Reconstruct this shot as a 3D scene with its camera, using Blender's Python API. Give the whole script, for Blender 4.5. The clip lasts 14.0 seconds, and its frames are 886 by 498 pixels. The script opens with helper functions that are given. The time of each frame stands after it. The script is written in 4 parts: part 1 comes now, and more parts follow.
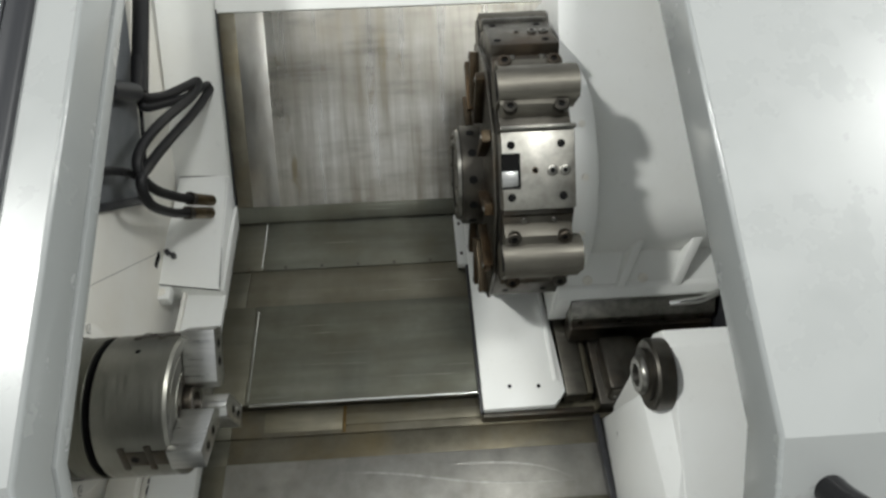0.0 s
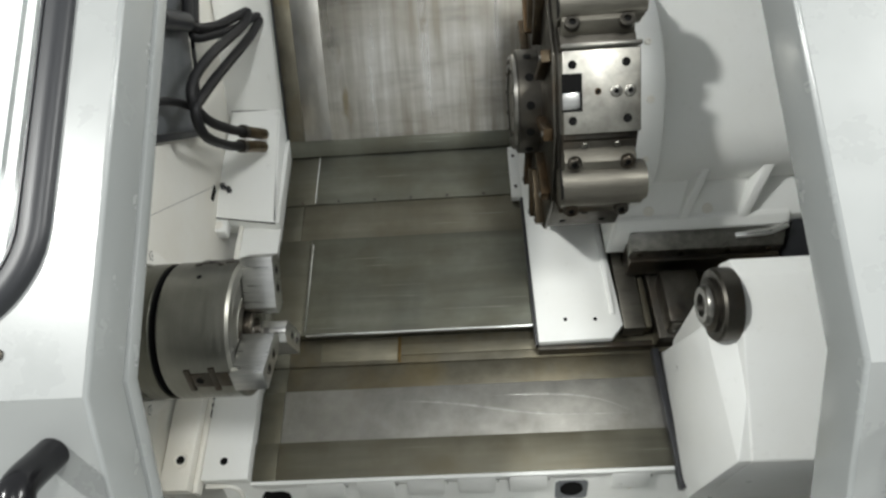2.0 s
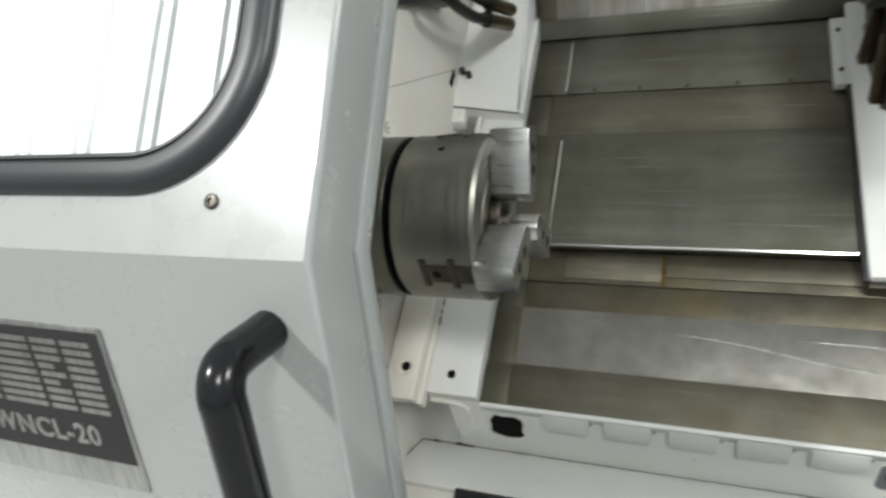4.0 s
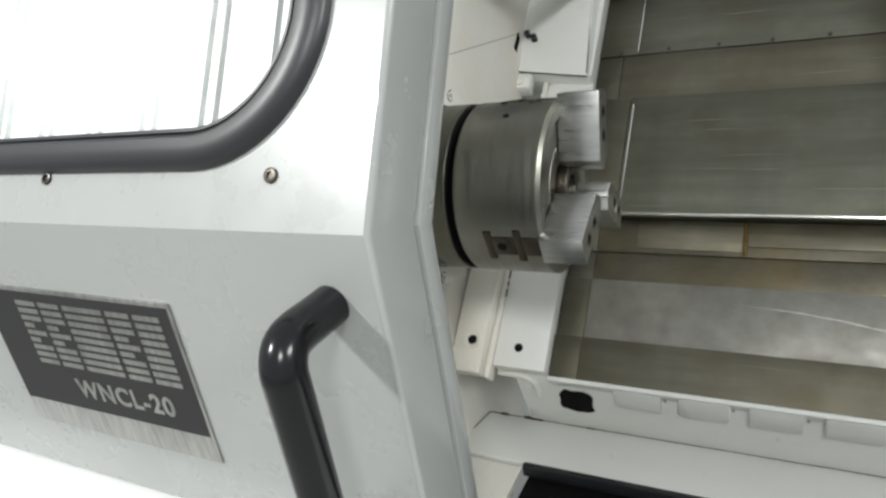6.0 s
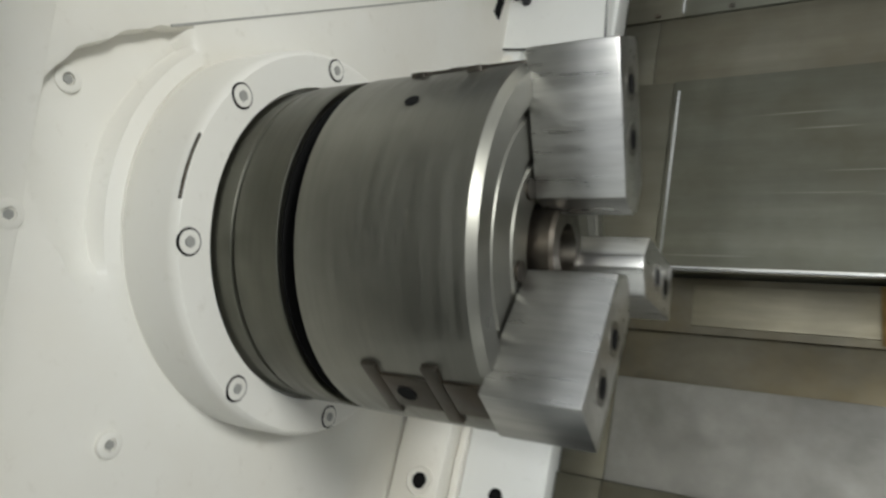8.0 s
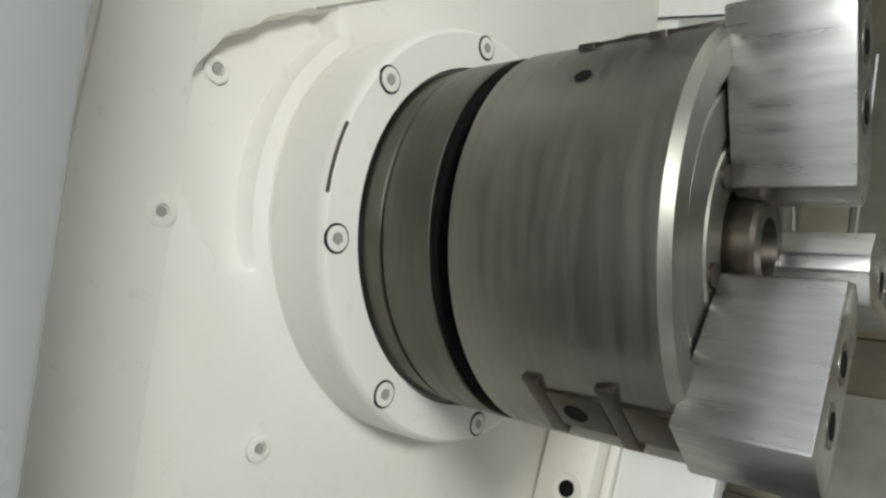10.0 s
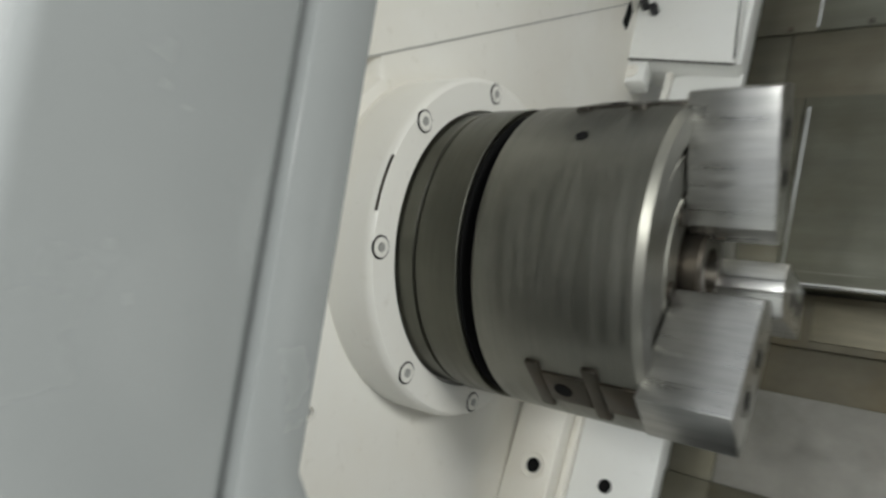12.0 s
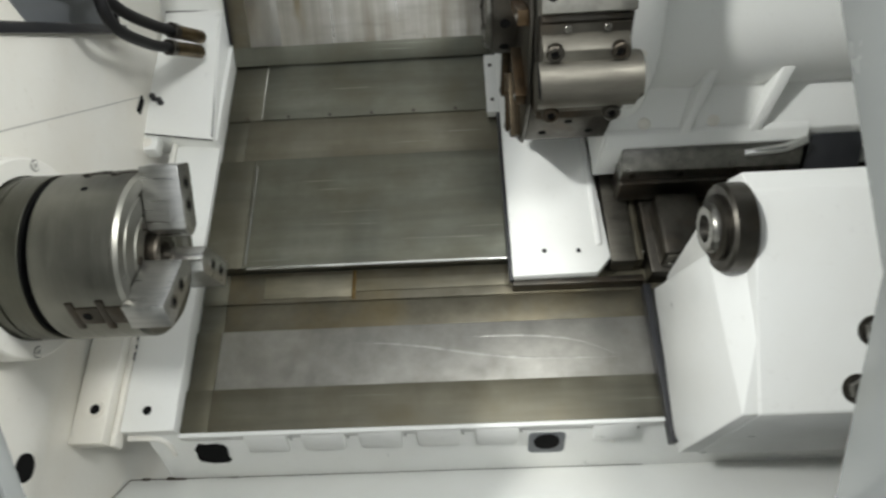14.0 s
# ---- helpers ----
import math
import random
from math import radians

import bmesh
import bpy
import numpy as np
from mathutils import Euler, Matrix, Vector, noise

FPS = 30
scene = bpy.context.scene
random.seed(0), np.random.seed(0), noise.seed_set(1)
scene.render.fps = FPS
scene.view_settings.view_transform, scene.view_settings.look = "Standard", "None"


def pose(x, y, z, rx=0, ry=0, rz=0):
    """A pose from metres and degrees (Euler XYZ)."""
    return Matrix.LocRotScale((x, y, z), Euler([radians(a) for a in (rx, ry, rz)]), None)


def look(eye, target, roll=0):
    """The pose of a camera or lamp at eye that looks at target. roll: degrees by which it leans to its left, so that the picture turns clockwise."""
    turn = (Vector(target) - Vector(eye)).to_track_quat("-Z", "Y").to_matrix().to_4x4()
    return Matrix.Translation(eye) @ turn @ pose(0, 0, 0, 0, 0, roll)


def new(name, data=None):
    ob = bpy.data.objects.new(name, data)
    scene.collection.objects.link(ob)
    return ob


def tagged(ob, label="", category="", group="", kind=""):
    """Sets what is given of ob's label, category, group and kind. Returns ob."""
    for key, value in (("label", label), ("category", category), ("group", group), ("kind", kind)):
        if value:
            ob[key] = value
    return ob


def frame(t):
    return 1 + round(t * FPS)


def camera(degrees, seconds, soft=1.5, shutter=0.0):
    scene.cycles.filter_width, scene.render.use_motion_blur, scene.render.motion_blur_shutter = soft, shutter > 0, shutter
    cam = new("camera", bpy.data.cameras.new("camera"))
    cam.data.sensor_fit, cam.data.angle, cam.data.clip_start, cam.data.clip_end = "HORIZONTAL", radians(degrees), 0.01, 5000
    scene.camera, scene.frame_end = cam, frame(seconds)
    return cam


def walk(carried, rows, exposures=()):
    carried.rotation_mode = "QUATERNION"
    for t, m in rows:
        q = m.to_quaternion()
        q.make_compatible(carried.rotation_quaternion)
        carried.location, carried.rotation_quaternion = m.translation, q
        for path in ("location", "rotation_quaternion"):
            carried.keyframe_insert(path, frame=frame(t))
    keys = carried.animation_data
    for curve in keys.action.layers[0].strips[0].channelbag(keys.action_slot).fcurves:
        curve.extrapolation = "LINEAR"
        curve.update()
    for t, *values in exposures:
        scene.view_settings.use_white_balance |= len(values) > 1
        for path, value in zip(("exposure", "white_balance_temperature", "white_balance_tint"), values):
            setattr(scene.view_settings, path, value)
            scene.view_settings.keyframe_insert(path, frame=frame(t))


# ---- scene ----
EXPOSURES = ((0.0, -0.46), (0.5, -0.32), (1.5, -0.22), (3.5, -0.22), (4.2, -0.2), (6.5, -0.16), (7.0, -0.26), (7.5, -0.4), (8.0, -0.16), (9.0, 0.05), (11.5, -0.26), (12.0, -0.32), (12.5, -0.1), (14.0, 0.0))
cam = camera(68.69, 14.0, 2.6, 0.5)
ROWS = [
    (0.0, 0.0023, -0.9656, 1.4008, 81.99, 2.67, -2.43),
    (0.5, -0.0112, -0.9685, 1.3781, 80.50, 2.92, -1.70),
    (1.0, -0.0174, -0.9571, 1.3673, 78.93, 3.14, 0.14),
    (1.5, -0.0191, -0.9506, 1.3677, 78.06, 2.96, 1.38),
    (2.0, -0.0135, -0.9485, 1.3696, 77.42, 3.47, 1.66),
    (2.5, -0.0050, -0.9431, 1.3683, 76.77, 3.89, 1.76),
    (3.0, -0.0271, -0.9076, 1.3266, 76.40, 3.94, 2.79),
    (3.5, -0.0896, -0.8244, 1.2818, 74.18, 2.32, 11.77),
    (4.0, -0.1291, -0.7647, 1.2548, 73.15, 4.35, 20.56),
    (4.2, -0.1314, -0.7581, 1.2528, 72.64, 5.11, 22.55),
    (6.3, -0.1381, -0.7374, 1.2471, 71.21, 7.25, 26.32),
    (6.5, -0.1493, -0.7051, 1.2359, 71.36, 7.95, 25.99),
    (7.0, -0.1822, -0.5785, 1.2041, 72.25, 5.69, 26.03),
    (7.5, -0.2102, -0.4444, 1.1667, 72.43, 6.12, 25.33),
    (8.0, -0.2328, -0.3339, 1.1717, 72.23, 8.22, 28.11),
    (8.5, -0.2617, -0.3048, 1.1551, 72.74, 11.28, 33.29),
    (9.0, -0.2719, -0.2954, 1.1629, 72.28, 11.57, 36.55),
    (9.2, -0.2715, -0.2976, 1.1641, 72.30, 11.79, 37.57),
    (11.3, -0.2688, -0.3297, 1.1833, 72.74, 11.11, 39.61),
    (11.5, -0.2731, -0.3344, 1.1857, 72.45, 10.76, 39.43),
    (12.0, -0.2463, -0.3941, 1.2099, 71.89, 7.44, 36.02),
    (12.5, -0.1474, -0.5575, 1.2712, 72.65, 4.48, 25.88),
    (13.0, -0.0437, -0.6873, 1.2903, 72.99, 2.72, 13.47),
    (13.5, 0.0092, -0.7600, 1.2859, 73.06, 3.63, 5.40),
    (14.0, 0.0328, -0.7821, 1.2826, 72.64, 3.01, 1.13),
]
walk(cam, [(t, pose(*row)) for t, *row in ROWS], EXPOSURES)

# ---- light: daylight-white ceiling lamps of the workshop, in front of and above the machine ----
world = bpy.data.worlds.new("workshop")
scene.world = world
world.use_nodes = True
world.node_tree.nodes["Background"].inputs[0].default_value = (0.94, 0.98, 1.0, 1)
world.node_tree.nodes["Background"].inputs[1].default_value = 0.71


def area_lamp(name, eye, target, size, size_y, watts, colour=(0.985, 1.0, 0.97)):
    data = bpy.data.lights.new(name, "AREA")
    data.shape, data.size, data.size_y, data.energy, data.color = "RECTANGLE", size, size_y, watts, colour
    ob = new(name, data)
    ob.matrix_world = look(eye, target)
    return ob


area_lamp("ceiling_lamp", (-2.05, -2.15, 3.05), (0.0, 0.1, 1.05), 0.2, 0.2, 104)
area_lamp("ceiling_lamp", (0.8, -2.7, 3.0), (-0.1, 0.1, 0.95), 0.5, 0.5, 56)
area_lamp("ceiling_lamp", (2.0, -0.9, 2.6), (-0.3, 0.1, 1.05), 0.7, 0.5, 54)


# ---- materials ----
def material(name, base, rough=0.5, metal=0.0, coat=0.0):
    mat = bpy.data.materials.new(name)
    mat.use_nodes = True
    bsdf = mat.node_tree.nodes["Principled BSDF"]
    bsdf.inputs["Base Color"].default_value = (*base, 1)
    bsdf.inputs["Roughness"].default_value = rough
    bsdf.inputs["Metallic"].default_value = metal
    bsdf.inputs["Coat Weight"].default_value = coat
    return mat


def node(mat, kind, **values):
    n = mat.node_tree.nodes.new(kind)
    for key, value in values.items():
        n.inputs[key].default_value = value
    return n


def link(mat, a, b):
    mat.node_tree.links.new(a, b)


def coords(mat, scale, turn=(0, 0, 0)):
    """World-sized coordinates; turn lays the grain along the bed."""
    tex = mat.node_tree.nodes.new("ShaderNodeNewGeometry")
    mapping = mat.node_tree.nodes.new("ShaderNodeMapping")
    mapping.vector_type = "TEXTURE"
    mapping.inputs["Rotation"].default_value = turn
    mapping.inputs["Scale"].default_value = [1 / s for s in scale]
    link(mat, tex.outputs["Position"], mapping.inputs["Vector"])
    return mapping.outputs["Vector"]


def noise_ramp(mat, vector, scale, detail, stops):
    """Noise through a colour ramp; stops: (position, value or colour)."""
    n = node(mat, "ShaderNodeTexNoise", Scale=scale, Detail=detail, Roughness=0.62)
    link(mat, vector, n.inputs["Vector"])
    ramp = mat.node_tree.nodes.new("ShaderNodeValToRGB")
    while len(ramp.color_ramp.elements) < len(stops):
        ramp.color_ramp.elements.new(0.5)
    for e, (where, c) in zip(ramp.color_ramp.elements, stops):
        e.position = where
        e.color = (c, c, c, 1) if isinstance(c, (int, float)) else (*c, 1)
    link(mat, n.outputs["Fac"], ramp.inputs["Fac"])
    return ramp.outputs["Color"]


def mix(mat, mode, fac, a, b):
    m = mat.node_tree.nodes.new("ShaderNodeMix")
    m.data_type, m.blend_type = "RGBA", mode
    for socket, value in ((m.inputs[0], fac), (m.inputs[6], a), (m.inputs[7], b)):
        if isinstance(value, (int, float)):
            socket.default_value = value
        elif isinstance(value, tuple):
            socket.default_value = (*value, 1)
        else:
            link(mat, value, socket)
    return m.outputs[2]


def finish(mat, colour=None, rough=None, bump=None, strength=0.1, distance=0.001):
    bsdf = mat.node_tree.nodes["Principled BSDF"]
    if colour is not None:
        link(mat, colour, bsdf.inputs["Base Color"])
    if rough is not None:
        link(mat, rough, bsdf.inputs["Roughness"])
    if bump is not None:
        b = node(mat, "ShaderNodeBump", Strength=strength, Distance=distance)
        link(mat, bump, b.inputs["Height"])
        link(mat, b.outputs["Normal"], bsdf.inputs["Normal"])
    return mat


BED = (radians(45), 0, 0)


def enamel(name, base, dirt, rough=0.35, dirty=0.35, coat=0.0):
    mat = material(name, base, rough, 0, coat)
    v = coords(mat, (1, 1, 1))
    blotch = noise_ramp(mat, v, 5, 5, [(0.35, 0.0), (0.75, 1.0)])
    specks = noise_ramp(mat, v, 90, 3, [(0.62, 0.0), (0.75, 1.0)])
    c = mix(mat, "MIX", mix(mat, "MULTIPLY", 1.0, blotch, (dirty, dirty, dirty)), base, dirt)
    c = mix(mat, "MIX", mix(mat, "MULTIPLY", 1.0, specks, (dirty * 0.5,) * 3), c, tuple(x * 0.6 for x in dirt))
    r = noise_ramp(mat, v, 14, 4, [(0.3, rough * 0.8), (0.7, min(1, rough * 1.35))])
    peel = noise_ramp(mat, v, 260, 2, [(0.2, 0.0), (0.8, 1.0)])
    return finish(mat, c, r, peel, 0.05, 0.0006)


def brushed(name, base, rough, grain=(1, 60, 60), stain=None, stain_at=(0.5, 0.75), turn=BED, streak=0.5):
    """Worn machine steel: fine grain, wide patches and, where given, a film of stain."""
    mat = material(name, base, rough, 1.0)
    v = coords(mat, (1, 1, 1), turn)
    g = coords(mat, grain, turn)
    fine = noise_ramp(mat, g, 6, 6, [(0.25, 1 - streak), (0.75, 1.0)])
    patch = noise_ramp(mat, v, 6, 5, [(0.3, 0.62), (0.7, 1.0)])
    c = mix(mat, "MULTIPLY", 1.0, mix(mat, "MULTIPLY", 1.0, base, fine), patch)
    if stain:
        film = noise_ramp(mat, v, 7, 6, [(stain_at[0], 0.0), (stain_at[1], 1.0)])
        c = mix(mat, "MIX", mix(mat, "MULTIPLY", 1.0, film, (0.7, 0.7, 0.7)), c, stain)
    r = noise_ramp(mat, g, 5, 4, [(0.25, rough * 0.75), (0.75, min(1, rough * 1.4))])
    return finish(mat, c, r, noise_ramp(mat, g, 11, 3, [(0.2, 0.0), (0.8, 1.0)]), 0.06, 0.0005)


def splash_steel():
    """Splash sheet steel: broad upright reflection streaks and bright bands put into the colour, level smears and brown
    haze.
    """
    mat = material("splash_panel_steel", (0.42, 0.40, 0.35), 0.34, 1.0)
    # upright reflections on the panel, painted as lighter streaks
    reflect_streak = noise_ramp(mat, coords(mat, (24, 1.2, 1.2)), 1, 4, [(0.36, 0.0), (0.66, 1.0)])
    smear = noise_ramp(mat, coords(mat, (3.0, 22, 22)), 1, 5, [(0.48, 0.0), (0.64, 1.0)])
    # lighter level bands, likewise reflections painted into the base colour
    level = noise_ramp(mat, coords(mat, (2.2, 9, 9)), 1.3, 4, [(0.45, 0.0), (0.66, 1.0)])
    haze = noise_ramp(mat, coords(mat, (1, 1, 1)), 5, 4, [(0.38, 0.0), (0.72, 1.0)])
    rust = noise_ramp(mat, coords(mat, (9, 3, 3)), 1.7, 4, [(0.64, 0.0), (0.74, 0.6)])
    c = mix(mat, "MIX", reflect_streak, (0.33, 0.312, 0.268), (0.62, 0.605, 0.56))
    c = mix(mat, "MIX", mix(mat, "MULTIPLY", 1.0, level, mix(mat, "MULTIPLY", 1.0, reflect_streak, (0.8, 0.8, 0.8))), c, (0.80, 0.79, 0.75))
    c = mix(mat, "MIX", mix(mat, "MULTIPLY", 1.0, haze, (0.5, 0.5, 0.5)), c, (0.25, 0.215, 0.155))
    c = mix(mat, "MIX", rust, c, (0.24, 0.18, 0.075))
    c = mix(mat, "MIX", mix(mat, "MULTIPLY", 1.0, smear, mix(mat, "MULTIPLY", 1.0, haze, (0.75, 0.75, 0.75))), c, (0.12, 0.116, 0.10))
    r = mix(mat, "MIX", reflect_streak, (0.40, 0.40, 0.40), (0.24, 0.24, 0.24))
    return finish(mat, c, r, smear, 0.04, 0.0006)


def cover_steel(name, base):
    """Oily way-cover sheet: long smears along the bed, faint reflections up it put into the colour, brown film and thin
    bright scratches.
    """
    mat = material(name, base, 0.55, 1.0)
    long_smear = noise_ramp(mat, coords(mat, (1.6, 16, 16), BED), 1, 5, [(0.30, 0.66), (0.70, 1.2)])
    # cloudy upright reflections, painted as lighter and darker bands
    reflect_band = noise_ramp(mat, coords(mat, (13, 1.6, 1.6), BED), 1, 4, [(0.35, 0.84), (0.68, 1.16)])
    film = noise_ramp(mat, coords(mat, (1, 1, 1)), 6, 6, [(0.38, 0.0), (0.72, 0.85)])
    scratch = noise_ramp(mat, coords(mat, (3, 150, 150), BED), 1, 2, [(0.70, 0.0), (0.76, 0.5)])
    c = mix(mat, "MULTIPLY", 1.0, mix(mat, "MULTIPLY", 1.0, base, long_smear), reflect_band)
    c = mix(mat, "MIX", film, c, tuple(v * k for v, k in zip(base, (0.66, 0.60, 0.50))))
    c = mix(mat, "MIX", scratch, c, (0.46, 0.455, 0.41))
    rough = mix(mat, "MULTIPLY", 1.0, (0.56, 0.56, 0.56), reflect_band)
    return finish(mat, c, rough, long_smear, 0.05, 0.0005)


M = dict(
    white=enamel("white_enamel", (0.81, 0.82, 0.80), (0.63, 0.60, 0.52), 0.34, 0.22),
    cream=enamel("cream_enamel", (0.79, 0.78, 0.73), (0.62, 0.54, 0.40), 0.4, 0.3),
    door=enamel("grey_white_door_paint", (0.31, 0.32, 0.315), (0.29, 0.298, 0.292), 0.27, 0.12, 0.12),
    edge=enamel("grey_door_edge_paint", (0.275, 0.288, 0.284), (0.255, 0.265, 0.262), 0.22, 0.12, 0.3),
    cover=cover_steel("way_cover_steel", (0.200, 0.205, 0.172)),
    cover_l=cover_steel("brownish_cover_steel", (0.208, 0.200, 0.160)),
    cover_d=cover_steel("oily_cover_steel", (0.155, 0.152, 0.122)),
    cover_b=brushed("polished_cover_steel", (0.43, 0.42, 0.385), 0.52, (5, 5, 5), (0.26, 0.235, 0.20), (0.55, 0.9), streak=0.2),
    brown=brushed("oil_stained_steel", (0.24, 0.222, 0.172), 0.5, (5, 6, 6), (0.19, 0.145, 0.065), (0.45, 0.8), streak=0.25),
    back=splash_steel(),
    channel=brushed("scraped_channel_steel", (0.34, 0.315, 0.24), 0.48, (2, 14, 14), (0.22, 0.18, 0.10), (0.45, 0.8), streak=0.25),
    pale=brushed("pale_strip_steel", (0.52, 0.51, 0.48), 0.36, (12, 3, 3), (0.36, 0.33, 0.27), (0.5, 0.8), (0, 0, 0), 0.2),
    scuff=brushed("scuffed_steel", (0.58, 0.57, 0.53), 0.46, (6, 6, 6)),
    rust=brushed("yellow_rust", (0.27, 0.20, 0.085), 0.6, (8, 8, 8), (0.16, 0.09, 0.03), (0.4, 0.7)),
    chuck=brushed("ground_chuck_steel", (0.31, 0.305, 0.27), 0.36, (40, 3, 3), None, turn=(0, 0, 0), streak=0.12),
    chuck_d=brushed("oiled_chuck_plate_steel", (0.165, 0.165, 0.138), 0.36, (40, 3, 3), (0.13, 0.115, 0.08), (0.5, 0.8), turn=(0, 0, 0), streak=0.15),
    jaw=brushed("milled_jaw_aluminium", (0.66, 0.66, 0.64), 0.3, (3, 30, 30), None, streak=0.3),
    dark=brushed("oiled_dark_steel", (0.125, 0.116, 0.10), 0.38, (10, 10, 10), (0.10, 0.06, 0.03), (0.5, 0.75), streak=0.3),
    tool=brushed("tool_holder_steel", (0.25, 0.235, 0.20), 0.46, (3, 24, 24), (0.13, 0.09, 0.05), (0.55, 0.8), streak=0.3),
    plate=brushed("worn_bright_steel", (0.62, 0.60, 0.54), 0.38, (8, 8, 8), (0.22, 0.19, 0.15), (0.52, 0.72), streak=0.4),
    bolt=brushed("bolt_steel", (0.34, 0.33, 0.30), 0.32, (8, 8, 8)),
    chrome=material("bright_ring_steel", (0.7, 0.7, 0.68), 0.16, 1.0),
    # near black: puts the shade inside holes, slots, groove and tray into colour
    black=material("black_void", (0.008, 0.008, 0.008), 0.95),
    rubber=material("black_rubber", (0.018, 0.019, 0.022), 0.4),
    handle=material("black_handle_plastic", (0.008, 0.008, 0.009), 0.2),
    hose=material("black_hose", (0.011, 0.011, 0.012), 0.5),
    brass=brushed("brown_brass", (0.22, 0.16, 0.085), 0.4, (8, 8, 8)),
    box=enamel("slate_grey_paint", (0.13, 0.14, 0.15), (0.08, 0.08, 0.08), 0.45, 0.3),
    socket=enamel("grey_socket_paint", (0.34, 0.34, 0.32), (0.2, 0.2, 0.18), 0.5, 0.2),
    bar=brushed("rusty_brown_steel", (0.12, 0.095, 0.065), 0.42, (8, 8, 8), (0.14, 0.075, 0.03), (0.45, 0.7)),
    seal=material("black_sealant", (0.02, 0.02, 0.019), 0.6),
    name_dark=material("dark_nameplate_enamel", (0.03, 0.03, 0.03), 0.62),
    name_silver=brushed("nameplate_aluminium", (0.66, 0.65, 0.63), 0.4, (30, 3, 3)),
    sheet=enamel("white_sheet", (0.80, 0.81, 0.80), (0.7, 0.7, 0.68), 0.4, 0.1),
    panel=enamel("pale_cover_paint", (0.60, 0.61, 0.60), (0.52, 0.52, 0.50), 0.45, 0.12),
    floor=enamel("workshop_floor_grey", (0.42, 0.43, 0.41), (0.28, 0.28, 0.26), 0.6, 0.4),
)
M["name_dark"].node_tree.nodes["Principled BSDF"].inputs["Specular IOR Level"].default_value = 0.15
M["hose"].node_tree.nodes["Principled BSDF"].inputs["Specular IOR Level"].default_value = 0.25
M["handle"].node_tree.nodes["Principled BSDF"].inputs["Specular IOR Level"].default_value = 0.3
M["black"].node_tree.nodes["Principled BSDF"].inputs["Specular IOR Level"].default_value = 0.1
glass = material("window_polycarbonate", (0.95, 0.97, 0.97), 0.05)
glass.node_tree.nodes["Principled BSDF"].inputs["Transmission Weight"].default_value = 1.0
glass.node_tree.nodes["Principled BSDF"].inputs["IOR"].default_value = 1.15
M["glass"] = glass

# ---- building in the frame of the slanted bed ----
# x along the spindle, u up the 45-degree slope of the bed, n out of it; the spindle's axis is u = n = 0.
SPINDLE_Z = 1.05
TO_WORLD = Matrix.Translation((0, 0, SPINDLE_Z)) @ Matrix.Rotation(radians(45), 4, "X")
ORIGIN = {}


def place(x, u, n):
    return TO_WORLD @ Vector((x, u, n))


def thing(name, at, label, category, group="", kind=""):
    """A top-level thing: an Empty at its base, given in the bed's frame."""
    ob = new(name)
    ob.empty_display_size = 0.05
    ob.location = place(*at)
    ORIGIN[ob] = ob.location.copy()
    return tagged(ob, label, category, group, kind)


def mesh_of(name, bm, mat, shift, smooth=35):
    bmesh.ops.recalc_face_normals(bm, faces=bm.faces)
    bm.transform(Matrix.Translation(-shift) @ TO_WORLD)
    for f in bm.faces:
        f.smooth = True
    for e in bm.edges:
        e.smooth = not (len(e.link_faces) == 2 and e.calc_face_angle(0) > radians(smooth))
    me = bpy.data.meshes.new(name)
    bm.to_mesh(me)
    bm.free()
    me.materials.append(M[mat])
    return me


def part(name, bm, mat, parent, label=""):
    shift = ORIGIN[parent]
    ob = new(name, mesh_of(name, bm, mat, shift))
    ob.parent = parent
    ORIGIN[ob] = shift
    return tagged(ob, label)


def solid(name, bm, mat, label, category, group="", kind=""):
    """A top-level thing of one mesh."""
    c = TO_WORLD @ (sum((v.co for v in bm.verts), Vector()) / len(bm.verts))
    ob = new(name, mesh_of(name, bm, mat, c))
    ob.location = c
    ORIGIN[ob] = c.copy()
    return tagged(ob, label, category, group, kind)


def bevelled(bm, width, segments=2, angle=30):
    edges = [e for e in bm.edges if len(e.link_faces) == 2 and e.calc_face_angle(0) > radians(angle)]
    if width and edges:
        bmesh.ops.bevel(bm, geom=edges, offset=width, segments=segments, affect="EDGES", profile=0.5, clamp_overlap=True)
    return bm


def prism(pts, a, b, axis="x", bevel=0.0, segments=2, bm=None):
    """pts extruded from a to b. axis x: pts are (u, n); n: pts are (x, u); u: pts are (x, n)."""
    own = bm is None
    bm = bm or bmesh.new()
    put = {"x": lambda p, d: (d, p[0], p[1]), "n": lambda p, d: (p[0], p[1], d), "u": lambda p, d: (p[0], d, p[1])}[axis]
    lo, hi = [bm.verts.new(put(p, a)) for p in pts], [bm.verts.new(put(p, b)) for p in pts]
    bm.faces.new(lo), bm.faces.new(hi)
    for k in range(len(pts)):
        bm.faces.new((lo[k - 1], lo[k], hi[k], hi[k - 1]))
    if own:
        bmesh.ops.recalc_face_normals(bm, faces=bm.faces)
        bevelled(bm, bevel, segments)
    return bm


def box(x0, x1, u0, u1, n0, n1, bevel=0.0015, segments=2):
    return prism([(x0, u0), (x1, u0), (x1, u1), (x0, u1)], n0, n1, "n", bevel, segments)


def hull(points, bevel=0.0):
    bm = bmesh.new()
    for p in points:
        bm.verts.new(p)
    bmesh.ops.convex_hull(bm, input=bm.verts)
    bmesh.ops.dissolve_limit(bm, angle_limit=radians(2), verts=bm.verts, edges=bm.edges)
    return bevelled(bm, bevel)


